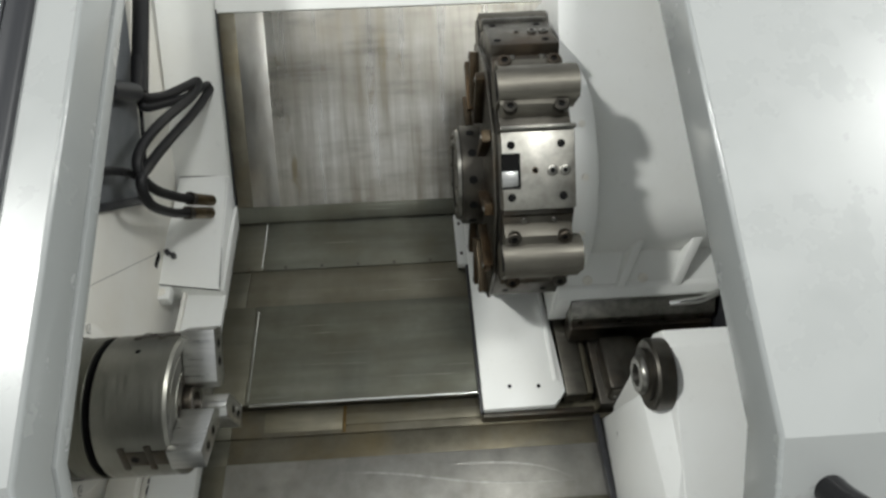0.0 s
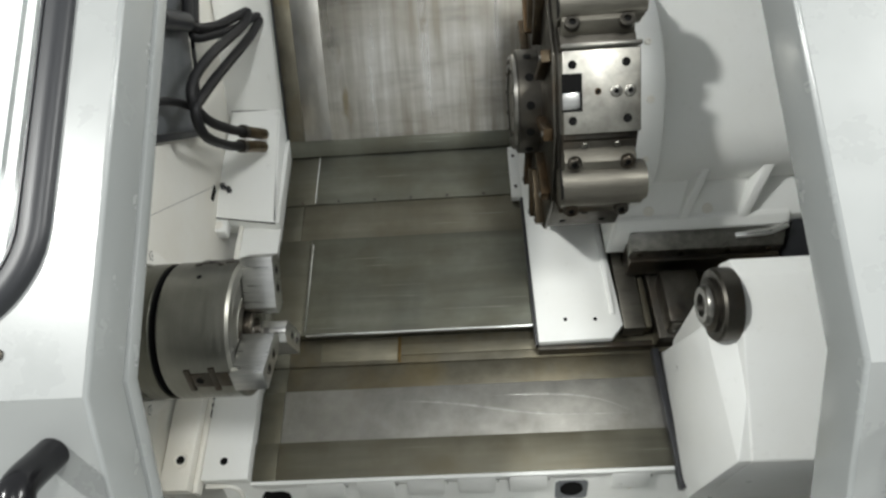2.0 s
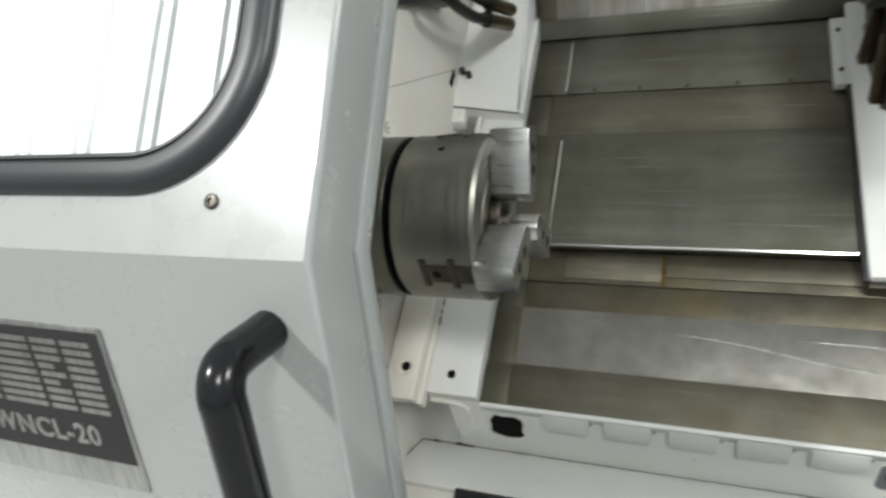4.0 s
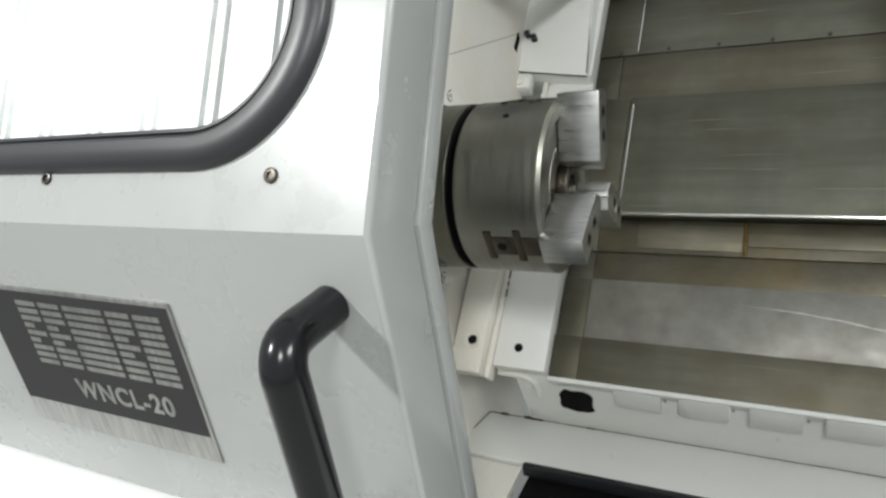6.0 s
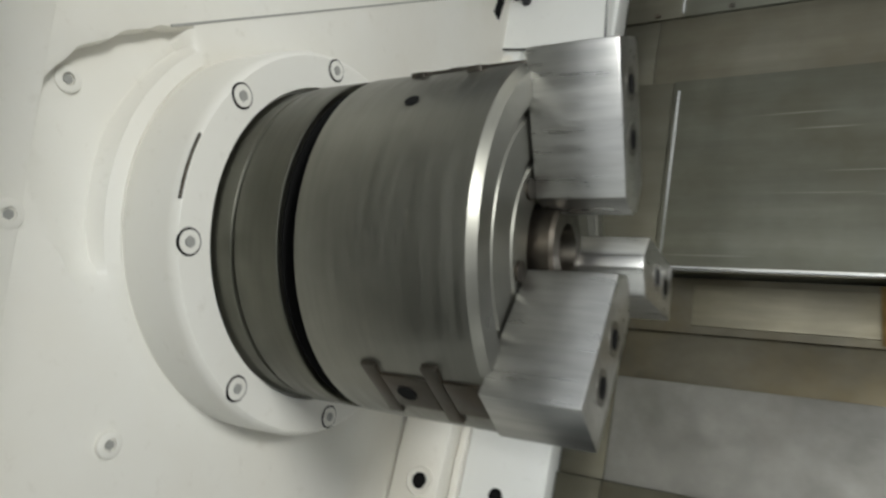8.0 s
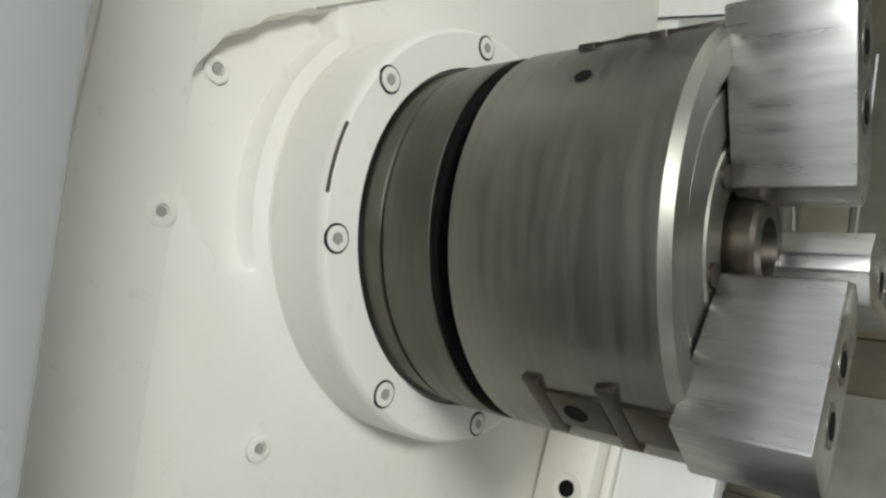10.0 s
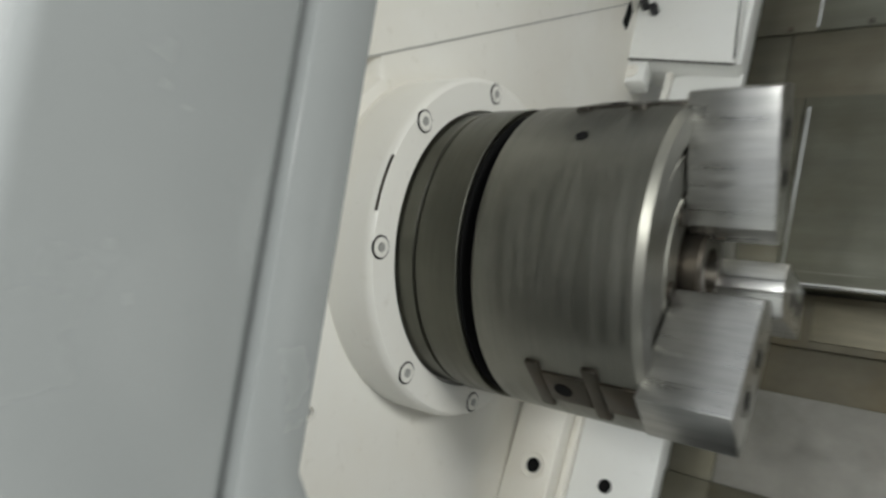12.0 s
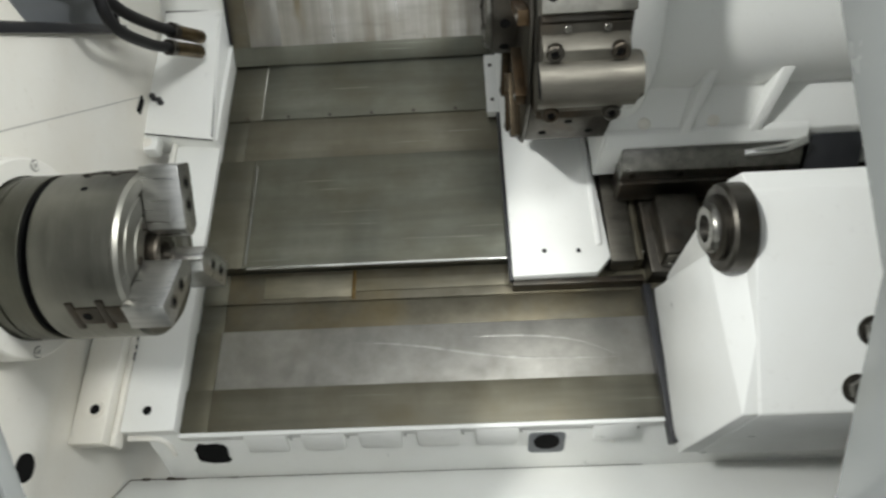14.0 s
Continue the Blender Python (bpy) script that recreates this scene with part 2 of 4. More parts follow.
def turned(profile, axis_at=(0, 0), seg=64, bm=None):
    """A body turned about a line along x; profile: (x, radius) from one end to the other."""
    bm = bm or bmesh.new()
    rings = []
    for x, r in profile:
        if r < 1e-6:
            rings.append([bm.verts.new((x, *axis_at))])
        else:
            rings.append([bm.verts.new((x, axis_at[0] + r * math.cos(a), axis_at[1] + r * math.sin(a)))
                          for a in (2 * math.pi * k / seg for k in range(seg))])
    for p, q in zip(rings, rings[1:]):
        if len(p) == len(q) == 1:
            continue
        for k in range(seg):
            if len(p) == 1:
                bm.faces.new((p[0], q[k], q[k - 1]))
            elif len(q) == 1:
                bm.faces.new((p[k - 1], p[k], q[0]))
            else:
                bm.faces.new((p[k - 1], p[k], q[k], q[k - 1]))
    return bm


def tube(pts, radius, seg=14, steps=8, flat=1.0):
    """A round bar or hose along a smooth line through pts."""
    pts = [Vector(p) for p in pts]
    line = []
    ext = [2 * pts[0] - pts[1]] + pts + [2 * pts[-1] - pts[-2]]
    for k in range(1, len(ext) - 2):
        p0, p1, p2, p3 = ext[k - 1:k + 3]
        for s in range(steps):
            t = s / steps
            line.append(0.5 * (2 * p1 + (p2 - p0) * t + (2 * p0 - 5 * p1 + 4 * p2 - p3) * t * t + (3 * p1 - p0 - 3 * p2 + p3) * t ** 3))
    line.append(pts[-1])
    bm = bmesh.new()
    rings, side = [], None
    for k, p in enumerate(line):
        way = (line[min(k + 1, len(line) - 1)] - line[max(k - 1, 0)]).normalized()
        if side is None:
            side = way.orthogonal().normalized()
        side = (side - way * side.dot(way)).normalized()
        up = way.cross(side)
        rings.append([bm.verts.new(p + radius * (math.cos(a) * side + flat * math.sin(a) * up)) for a in (2 * math.pi * j / seg for j in range(seg))])
    for p, q in zip(rings, rings[1:]):
        for j in range(seg):
            bm.faces.new((p[j - 1], p[j], q[j], q[j - 1]))
    bm.faces.new(rings[0]), bm.faces.new(rings[-1])
    return bm


def rod(a, b, radius, seg=20, bevel=0.0):
    """A straight cylinder from a to b."""
    a, b = Vector(a), Vector(b)
    bm = bmesh.new()
    bmesh.ops.create_cone(bm, cap_ends=True, segments=seg, radius1=radius, radius2=radius, depth=(b - a).length)
    bm.transform(Matrix.Translation((a + b) / 2) @ (b - a).to_track_quat("Z", "Y").to_matrix().to_4x4())
    return bevelled(bm, bevel, 2, 60)


def socket_screw(name, at, way, radius, parent, mat="bolt", head=0.6):
    """A hexagon-socket cap screw whose head stands on at and points along way."""
    at, way = Vector(at), Vector(way).normalized()
    bm = bmesh.new()
    h, seg = head * radius, 24
    turn = Matrix.Translation(at) @ way.to_track_quat("Z", "Y").to_matrix().to_4x4()
    rings = []
    for z, r, n in ((-0.002, 1.0, seg), (h * 0.8, 1.0, seg), (h, 0.85, seg), (h, 0.5, seg), (h * 0.3, 0.5, seg)):
        rings.append([bm.verts.new(turn @ Vector((radius * r * math.cos(2 * math.pi * k / n), radius * r * math.sin(2 * math.pi * k / n), z))) for k in range(n)])
    for p, q in zip(rings, rings[1:]):
        for k in range(seg):
            bm.faces.new((p[k - 1], p[k], q[k], q[k - 1]))
    bm.faces.new(rings[-1])
    return part(name, bm, mat, parent)


def hole_at(name, at, way, radius, parent, ring=0.0):
    """A drilled hole: a shallow disc whose black colour stands for the shade inside, with a raised rim where ring is
    given.
    """
    at, way = Vector(at), Vector(way).normalized()
    turn = Matrix.Translation(at) @ way.to_track_quat("Z", "Y").to_matrix().to_4x4()
    bm = bmesh.new()
    seg = 20
    rings = [[bm.verts.new(turn @ Vector((r * math.cos(2 * math.pi * k / seg), r * math.sin(2 * math.pi * k / seg), z))) for k in range(seg)]
             for z, r in ((0.0006, radius), (0.0009, radius * 0.93), (0.0007, radius * 0.85))]
    for p, q in zip(rings, rings[1:]):
        for k in range(seg):
            bm.faces.new((p[k - 1], p[k], q[k], q[k - 1]))
    bm.faces.new(rings[-1])
    return part(name, bm, "black", parent)

# ---- the machine's enclosure ----
DOOR_L, DOOR_R = -0.3845, 0.339


def wall(name, bm, mat, label):
    return solid(name, bm, mat, label, "wall", kind="structure")


back = wall("wall_back", prism([(0.6105, -0.3095), (0.945, 0.055), (0.965, 0.035), (0.6305, -0.3295)], -0.44, 0.9), "back",
            "shiny brushed steel splash panel behind the turret")
tagged(back, category="splash panel")
wall("splash_strip", prism([(0.611, -0.307), (0.945, 0.057), (0.946, 0.0555), (0.613, -0.3085)], -0.44, -0.402, bevel=0.0005), "brown", "brown oil-stained strip along the splash panel's edge")
wall("splash_strip", prism([(0.6115, -0.3075), (0.945, 0.0565), (0.946, 0.0555), (0.613, -0.3085)], -0.4015, -0.336, bevel=0.0005), "pale", "paler polished strip of the splash panel")
wall("splash_edge", prism([(0.635, -0.270), (0.945, 0.066), (0.956, 0.055), (0.646, -0.281)], -0.4440, -0.4405), "rubber", "black sealing edge beside the splash panel")
wall("wall_back_upper", prism([(0.942, 0.059), (1.3, 0.44), (1.32, 0.42), (0.966, 0.037)], -0.4435, 0.9, bevel=0.003), "white",
     "white painted upper back wall of the machine enclosure")


def wall_x(u):
    return -0.561 - 0.05 * u


def smooth(f):
    f = min(max(f, 0.0), 1.0)
    return f * f * (3 - 2 * f)


def headstock_wall():
    """The headstock wall round the spindle, with a crescent-shaped sloping pocket beside the nose."""
    poly = [Vector(p) for p in ((-0.42, -0.06), (-0.60, -0.30), (-0.45, -0.70), (0.70, -0.62), (1.40, 0.36), (0.85, 0.95), (0.60, 0.48), (-0.165, 0.232))]
    angles = sorted({round(2 * math.pi * k / 240, 4) for k in range(240)} | {round(math.atan2(p.y, p.x) % (2 * math.pi), 4) for p in poly})

    def edge(a):
        d, best = Vector((math.cos(a), math.sin(a))), 9.0
        for p, q in zip(poly, poly[1:] + poly[:1]):
            e = q - p
            den = d.x * e.y - d.y * e.x
            if abs(den) > 1e-9:
                t = (p.x * e.y - p.y * e.x) / den
                s = (p.x * d.y - p.y * d.x) / den
                if t > 0 and -1e-4 <= s <= 1.0001:
                    best = min(best, t)
        return best

    def along(a, table):
        """A value that runs smoothly through (degrees, value) rows."""
        g = math.degrees(a)
        for (g0, v0), (g1, v1) in zip(table, table[1:]):
            if g0 <= g < g1:
                return v0 + (v1 - v0) * smooth((g - g0) / (g1 - g0))
        return table[0][1]

    rim_at = ((56, 0.156), (60, 0.158), (66, 0.165), (75, 0.174), (84, 0.185), (91, 0.190), (97, 0.191), (104, 0.187), (112, 0.178), (120, 0.166), (127, 0.157), (132, 0.156))
    drop_out = ((57, 0.0), (61, 0.013), (82, 0.014), (91, 0.010), (99, 0.004), (106, 0.0))
    drop_in = ((57, 0.0), (62, 0.012), (90, 0.014), (112, 0.012), (119, 0.010), (123, 0.002), (128, 0.0))
    bm, loops = bmesh.new(), []
    for kind in range(17):
        loop = []
        for a in angles:
            c, s, k, o, i = math.cos(a), math.sin(a), along(a, rim_at), along(a, drop_out), along(a, drop_in)
            e = edge(a)
            out = [0.16 + max(k - 0.157, 0) + (e - 0.16 - max(k - 0.157, 0)) * f for f in (1, 0.75, 0.55, 0.4, 0.28, 0.18, 0.1, 0.02)]
            r = (out + [k, k - 0.0018, k * 0.45 + 0.151 * 0.55, 0.1510, 0.1455, 0.1415, 0.1330, 0.1, 0.06])[kind]
            x = wall_x(r * c) - ([0.0] * 8 + [o * 0.12, o, (o + i) / 2 + 0.001 * (i > 0.005), i * 0.92, i, i * 0.12, 0.0, 0.02, 0.03])[kind]
            x -= 0.038 * smooth((-0.14 - r * s) / 0.10) * (1 - smooth((r * c - 0.04) / 0.20))
            loop.append(bm.verts.new((x, r * c, r * s)))
        loops.append(loop)
    rim = [bm.verts.new((-0.63, v.co.y, v.co.z)) for v in loops[0]]
    for p, q in zip([rim] + loops, loops):
        for k in range(len(angles)):
            bm.faces.new((p[k - 1], p[k], q[k], q[k - 1]))
    return bm


STRIP = ((-0.36, 0.0905), (0.12, 0.2255), (0.12, 0.265), (-0.32, 0.165))
wall("wall_strip", hull([(wall_x(u) + e, u, n) for u, n in STRIP for e in (-0.02, 0.0022)], 0.0018), "cream", "raised cream-white strip along the headstock wall's front edge")
wall("wall_left", headstock_wall(), "cream", "cream-white painted headstock wall with oil-yellowed patches")
wall("wall_back_left", prism([(0.648, -0.330), (1.155, 0.205), (1.175, 0.185), (0.668, -0.350)], -0.60, -0.4445, bevel=0.001), "white",
     "white painted back wall beside the splash panel")
wall("wall_right", prism([(-0.7, -0.10), (-0.205, -0.66), (0.72, -0.5), (1.30, 0.36), (0.75, 0.85), (-0.12, 0.2)], 0.9, 0.93), "white",
     "white painted right wall of the machine enclosure")

# ---- the slanted bed and its steel way covers ----
bed = thing("lathe_bed", (0, -0.15, -0.5), "white cast lathe bed with oily steel way covers", "lathe bed")
part("casting", prism([(-0.158, -0.327), (-0.206, -0.462), (-0.206, -0.60), (0.72, -0.60), (0.72, -0.352), (0.2, -0.352), (0.1, -0.352)], -0.50, 0.88, bevel=0.003), "white", bed, "white painted casting with drain holes")
for name, u0, u1, n0, n1, x1, mat in (
    ("way_cover", 0.464, 0.637, -0.340, -0.311, 0.62, "cover"),
    ("top_strip", 0.638, 0.658, -0.340, -0.303, 0.62, "cover"),
    ("cover_ledge", 0.364, 0.463, -0.345, -0.3128, 0.62, "cover_l"),
    ("way_cover", 0.128, 0.363, -0.340, -0.308, 0.62, "cover"),
    ("channel", 0.066, 0.126, -0.350, -0.330, 0.60, "brown"),
    ("channel", 0.015, 0.0662, -0.350, -0.3325, 0.60, "brown"),
    ("lower_cover", -0.088, 0.0145, -0.340, -0.327, 0.60, "cover_b"),
    ("lower_cover", -0.158, -0.0885, -0.340, -0.3215, 0.60, "cover_l"),
):
    split = -0.369 if name == "way_cover" else -0.395
    part(name, box(split, x1, u0, u1, n0, n1, 0.0012), mat, bed, "oil-stained channel" if mat == "brown" else "")
    part("cover_end", box(-0.44, split - 0.0004, u0, u1, n0, n1 - 0.0006, 0.0012), "cover_d", bed, "darker oily end of the cover")
part("sloped_strip", prism([(0.6072, -0.3068), (0.6329, -0.2785), (0.6362, -0.2815), (0.6105, -0.3098)], -0.4395, 0.62, bevel=0.0008), "cover", bed, "smudged steel strip along the splash panel's foot")
# highlight on the way cover's lower edge, added as a bright thin rod
part("edge_highlight", rod((-0.36, 0.1265, -0.309), (0.6, 0.1265, -0.309), 0.0026, 10), "chrome", bed, "bright rod standing for the cover edge highlight")
part("scraper_strip", box(-0.165, 0.60, 0.083, 0.106, -0.331, -0.3275, 0.001), "channel", bed, "scraped strip in the channel")
part("scraper_strip", box(-0.33, -0.172, 0.074, 0.118, -0.331, -0.3285, 0.001), "channel", bed)
part("rust_edge", box(-0.1715, -0.1655, 0.068, 0.125, -0.331, -0.3290, 0.0005), "rust", bed, "yellow-brown rust edge")


def scuff(points, half):
    """A shallow burnished streak lying on the lower cover."""
    bm = bmesh.new()
    rows = []
    for k, (x, u) in enumerate(points):
        w = half * math.sin(math.pi * (k + 0.3) / (len(points) - 0.4))
        rows.append([bm.verts.new((x, u - w, -0.3268)), bm.verts.new((x, u, -0.3265)), bm.verts.new((x, u + w, -0.3268))])
    for p, q in zip(rows, rows[1:]):
        bm.faces.new((p[0], p[1], q[1], q[0])), bm.faces.new((p[1], p[2], q[2], q[1]))
    return bm


part("scuff", scuff([(-0.18 + 0.046 * k, -0.034 - 0.022 * math.tanh((k - 4) / 2.5)) for k in range(11)], 0.0022), "scuff", bed, "bright curved scuff")
part("scuff", scuff([(0.02 + 0.025 * k, -0.011 - 0.038 * (k / 10) ** 4) for k in range(11)], 0.0018), "scuff", bed)
part("lip", box(-0.44, 0.40, -0.166, -0.1585, -0.345, -0.318, 0.002), "white", bed)
for u0, u1 in ((0.47, 0.613), (0.135, 0.3485)):
    part("wiper_line", box(-0.3705 if u0 > 0.3 else -0.3640, -0.3685 if u0 > 0.3 else -0.3620, u0, u1, -0.3115, -0.3076 if u0 < 0.3 else -0.3106, 0), "chrome", bed, "bright scraped line")
for k in range(7):
    x = -0.40 + 0.085 * k
    part("rivet", rod((x, 0.470, -0.3115), (x, 0.470, -0.3095), 0.0035, 12), "dark", bed)
    part("rivet", rod((x, 0.645, -0.3015), (x, 0.645, -0.2995), 0.0032, 12), "dark", bed)


def casting_face(n, proud=0.0):
    """The (u, n) of a point on the casting's front face below the lip."""
    return (-0.1585 - 0.3556 * (-0.327 - n) - proud, n)


for k in range(1, 8):
    x = -0.432 + 0.0935 * k
    if not (0.09 < x < 0.16):
        part("pad", hull([(x + dx, *casting_face(n, e)) for dx, n, e in ((0.0, -0.328, 0.008), (0.070, -0.328, 0.008), (0.002, -0.366, 0.0095), (0.068, -0.366, 0.0095), (0.006, -0.378, 0.004), (0.064, -0.378, 0.004),
                                                                             (0.0, -0.328, -0.002), (0.070, -0.328, -0.002), (0.004, -0.382, -0.002), (0.066, -0.382, -0.002))], 0.0025), "white", bed)
        # shade at the pad's right edge, laid on as a grey sliver
        part("pad_shade", hull([(x + 0.0715 + d, *casting_face(n, e)) for d, n in ((0.0, -0.330), (0.005, -0.330), (0.0035, -0.352), (0.0005, -0.350)) for e in (0.0012, 0.0)]), "socket", bed, "grey sliver painted as the shade beside the pad")
for x in (-0.497, 0.232):
    part("arch_web", tube([(x - 0.03, *casting_face(-0.331, 0.001)), (x + 0.012, *casting_face(-0.334, 0.001)), (x + 0.027, *casting_face(-0.346, 0.001)), (x + 0.030, *casting_face(-0.368, 0.001)), (x + 0.028, *casting_face(-0.384, 0.0))], 0.0045, 10, 6), "cream", bed, "curved casting web")
rng = random.Random(7)
for x in (-0.404, 0.152):
    ragged = [(x + 0.028 * max(-1, min(1, 1.25 * math.cos(a))) * rng.uniform(0.82, 1.08), -0.384 + 0.029 * max(-1, min(1, 1.25 * math.sin(a))) * rng.uniform(0.86, 1.04)) for a in (2 * math.pi * k / 18 for k in range(18))]
    square = [(x + dx, n) for dx, n in ((-0.030, -0.362), (-0.024, -0.356), (0.024, -0.356), (0.030, -0.362), (0.030, -0.405), (0.024, -0.412), (-0.024, -0.412), (-0.030, -0.405))]
    outline = ragged if x < 0 else square
    bm = bmesh.new()
    rows = [[bm.verts.new((px, *casting_face(n, e))) for px, n in outline] for e in (-0.001, 0.0012)]
    for k in range(len(outline)):
        bm.faces.new((rows[0][k - 1], rows[0][k], rows[1][k], rows[1][k - 1]))
    bm.faces.new(rows[1])
    part("drain_hole", bm, "black" if x < 0 else "box", bed, "black oily drain hole")
part("drain_bore", rod((0.152, -0.170, -0.382), (0.152, -0.1805, -0.3785), 0.021, 28), "black", bed)

# ---- pan below the bed ----
pan = solid("chip_pan", prism([(-0.206, -0.4625), (-0.29, -0.375), (-0.297, -0.382), (-0.213, -0.4695)], -0.60, 0.9, bevel=0.001), "white",
            "white painted chip pan floor with rusty seam", "chip pan", kind="structure")
for line, r in ((((-0.578, -0.2055, -0.4618), (-0.3, -0.2055, -0.4618), (0.32, -0.2055, -0.4618)), 0.0009), (((-0.556, -0.2055, -0.4618), (-0.550, -0.2055, -0.4618), (-0.543, -0.2055, -0.4618)), 0.0026),
                (((-0.512, -0.2055, -0.4618), (-0.498, -0.2055, -0.4618), (-0.478, -0.2055, -0.4618)), 0.0030), (((-0.40, -0.2055, -0.4618), (-0.392, -0.2055, -0.4618), (-0.386, -0.2055, -0.4618)), 0.0018),
                (((-0.579, -0.2065, -0.4616), (-0.583, -0.225, -0.4424), (-0.587, -0.245, -0.4216)), 0.0011)):
    part("rusty_seam", tube(line, r, 8, 4), "dark", pan)
tray = thing("chip_tray", (0, -0.35, -0.40), "dark chip tray opening in front of the bed", "tray")
# the tray's dark depth is put into the floor's black colour
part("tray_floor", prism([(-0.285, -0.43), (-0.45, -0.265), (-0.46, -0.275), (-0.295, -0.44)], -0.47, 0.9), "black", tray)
part("tray_rim", prism([(-0.288, -0.372), (-0.296, -0.364), (-0.31, -0.378), (-0.302, -0.386)], -0.47, 0.9, bevel=0.002), "rubber", tray, "black rubber rim")
solid("wall_front_lower", prism([(-0.297, -0.3745), (-0.45, -0.2215), (-0.455, -0.2265), (-0.302, -0.3795)], -0.60, -0.472), "cream",
      "cream painted corner of the chip pan", "wall", kind="structure")
solid("wall_front", prism([(-0.395, -0.002), (-0.443, 0.060), (-0.490, 0.107), (-1.05, -0.453), (-1.03, -0.473), (-0.488, 0.080), (-0.447, 0.040), (-0.405, -0.010)], -1.6, 1.5, bevel=0.002), "sheet",
      "white front skirt of the machine with a narrow ledge", "wall", kind="structure")

# ---- plates between the headstock wall and the bed ----
side = thing("headstock_skirt", (-0.5, 0, -0.33), "cream painted skirt plate beside the bed", "plate")
part("skirt_plate", box(-0.527, -0.4405, -0.158, 0.40, -0.335, -0.299, 0.002), "white", side)
part("ridge", box(-0.537, -0.528, -0.18, 0.42, -0.32, -0.2945, 0.002), "cream", side)
part("corner_plate", prism([(-0.591, -0.18), (-0.591, 0.05), (-0.537, 0.05), (-0.537, -0.18)], -0.300, -0.272, "n", 0.003), "cream", side)
hole_at("drilled_hole", (-0.4882, -0.1246, -0.299), (0, 0, 1), 0.0072, side)
part("boss_ring", rod((-0.5573, -0.1275, -0.273), (-0.5573, -0.1275, -0.2695), 0.0135, 24, 0.001), "cream", side)
hole_at("drilled_hole", (-0.5573, -0.1275, -0.2695), (0, 0, 1), 0.0078, side)
for u in (-0.165, -0.10, -0.03, 0.33, 0.37):
    part("rivet", rod((-0.5325, u, -0.295), (-0.5325, u, -0.2932), 0.004, 12), "cream", side)

for u0, u1 in ((-0.040, -0.026), (-0.020, -0.012), (-0.006, 0.012)):
    part("chipped_seam", tube([(-0.5275, u0, -0.2985), (-0.5275, (u0 + u1) / 2, -0.2985), (-0.5275, u1, -0.2985)], 0.0016, 8, 3), "seal", side)
guard = thing("cable_box", (-0.53, 0.55, -0.3), "white sheet-metal cover box on the headstock wall", "box")
part("lid", hull([(-0.591, 0.412, -0.268), (-0.4455, 0.390, -0.270), (-0.4655, 0.722, -0.252), (-0.587, 0.722, -0.250),
                  (-0.591, 0.412, -0.33), (-0.4405, 0.390, -0.33), (-0.4405, 0.735, -0.33), (-0.591, 0.735, -0.33)], 0.003), "white", guard)
part("flange", box(-0.4495, -0.4407, 0.395, 0.64, -0.329, -0.279, 0.001), "white", guard)
part("seam", tube([(-0.588, 0.7235, -0.2515), (-0.53, 0.7235, -0.2525), (-0.466, 0.7235, -0.2535)], 0.0019, 8, 3), "seal", guard, "dark sealant line")
part("seam", tube([(-0.470, 0.715, -0.2535), (-0.460, 0.56, -0.262), (-0.4475, 0.396, -0.2705)], 0.0013, 8, 3), "seal", guard)
part("seam", tube([(-0.586, 0.4115, -0.2685), (-0.52, 0.4005, -0.2695), (-0.4455, 0.389, -0.2715)], 0.0013, 8, 3), "seal", guard)
part("foot", box(-0.591, -0.556, 0.375, 0.411, -0.30, -0.272, 0.003), "white", guard)
socket_screw("screw", (-0.575, 0.392, -0.272), (0, 0, 1), 0.010, guard, "cream", 0.25)
for x, u in ((-0.575, 0.492), (-0.560, 0.481)):
    part("plug", rod((x, u, -0.262), (x, u, -0.252), 0.006, 14, 0.001), "rubber", guard, "black plug")

# ---- dark hatch and coolant hoses on the headstock wall ----
hatch = thing("wall_hatch", (-0.58, 0.45, 0.0), "slate-grey hatch panel on the headstock wall", "hatch")
part("panel", prism([(0.25, 0.155), (0.532, -0.118), (0.84, 0.195), (0.56, 0.47)], -0.60, -0.578, bevel=0.002), "box", hatch)
part("sill", prism([(0.243, 0.152), (0.525, -0.121), (0.536, -0.112), (0.255, 0.163)], -0.60, -0.566, bevel=0.002), "rubber", hatch, "black sill")
hoses = thing("coolant_hoses", (-0.55, 0.6, 0.0), "pair of black coolant hoses with brown brass nozzles", "hose")
HOSE_LINES = (
    ((-0.560, 0.72, 0.085), (-0.555, 0.66, 0.056), (-0.548, 0.638, 0.045), (-0.530, 0.676, 0.019), (-0.510, 0.755, -0.031), (-0.500, 0.839, -0.071), (-0.492, 0.885, -0.102), (-0.490, 0.800, -0.077),
     (-0.490, 0.711, -0.043), (-0.500, 0.571, 0.008), (-0.510, 0.482, 0.032), (-0.510, 0.429, 0.0445), (-0.510, 0.418, -0.010), (-0.508, 0.4756, -0.103), (-0.500, 0.517, -0.153)),
    ((-0.560, 0.73, 0.10), (-0.548, 0.64, 0.078), (-0.530, 0.691, 0.027), (-0.510, 0.779, -0.019), (-0.502, 0.838, -0.050), (-0.498, 0.815, -0.048), (-0.496, 0.757, -0.030), (-0.500, 0.5746, 0.0536),
     (-0.515, 0.4844, 0.0688), (-0.515, 0.445, 0.0488), (-0.510, 0.458, -0.011), (-0.505, 0.512, -0.094), (-0.500, 0.555, -0.1486)),
)
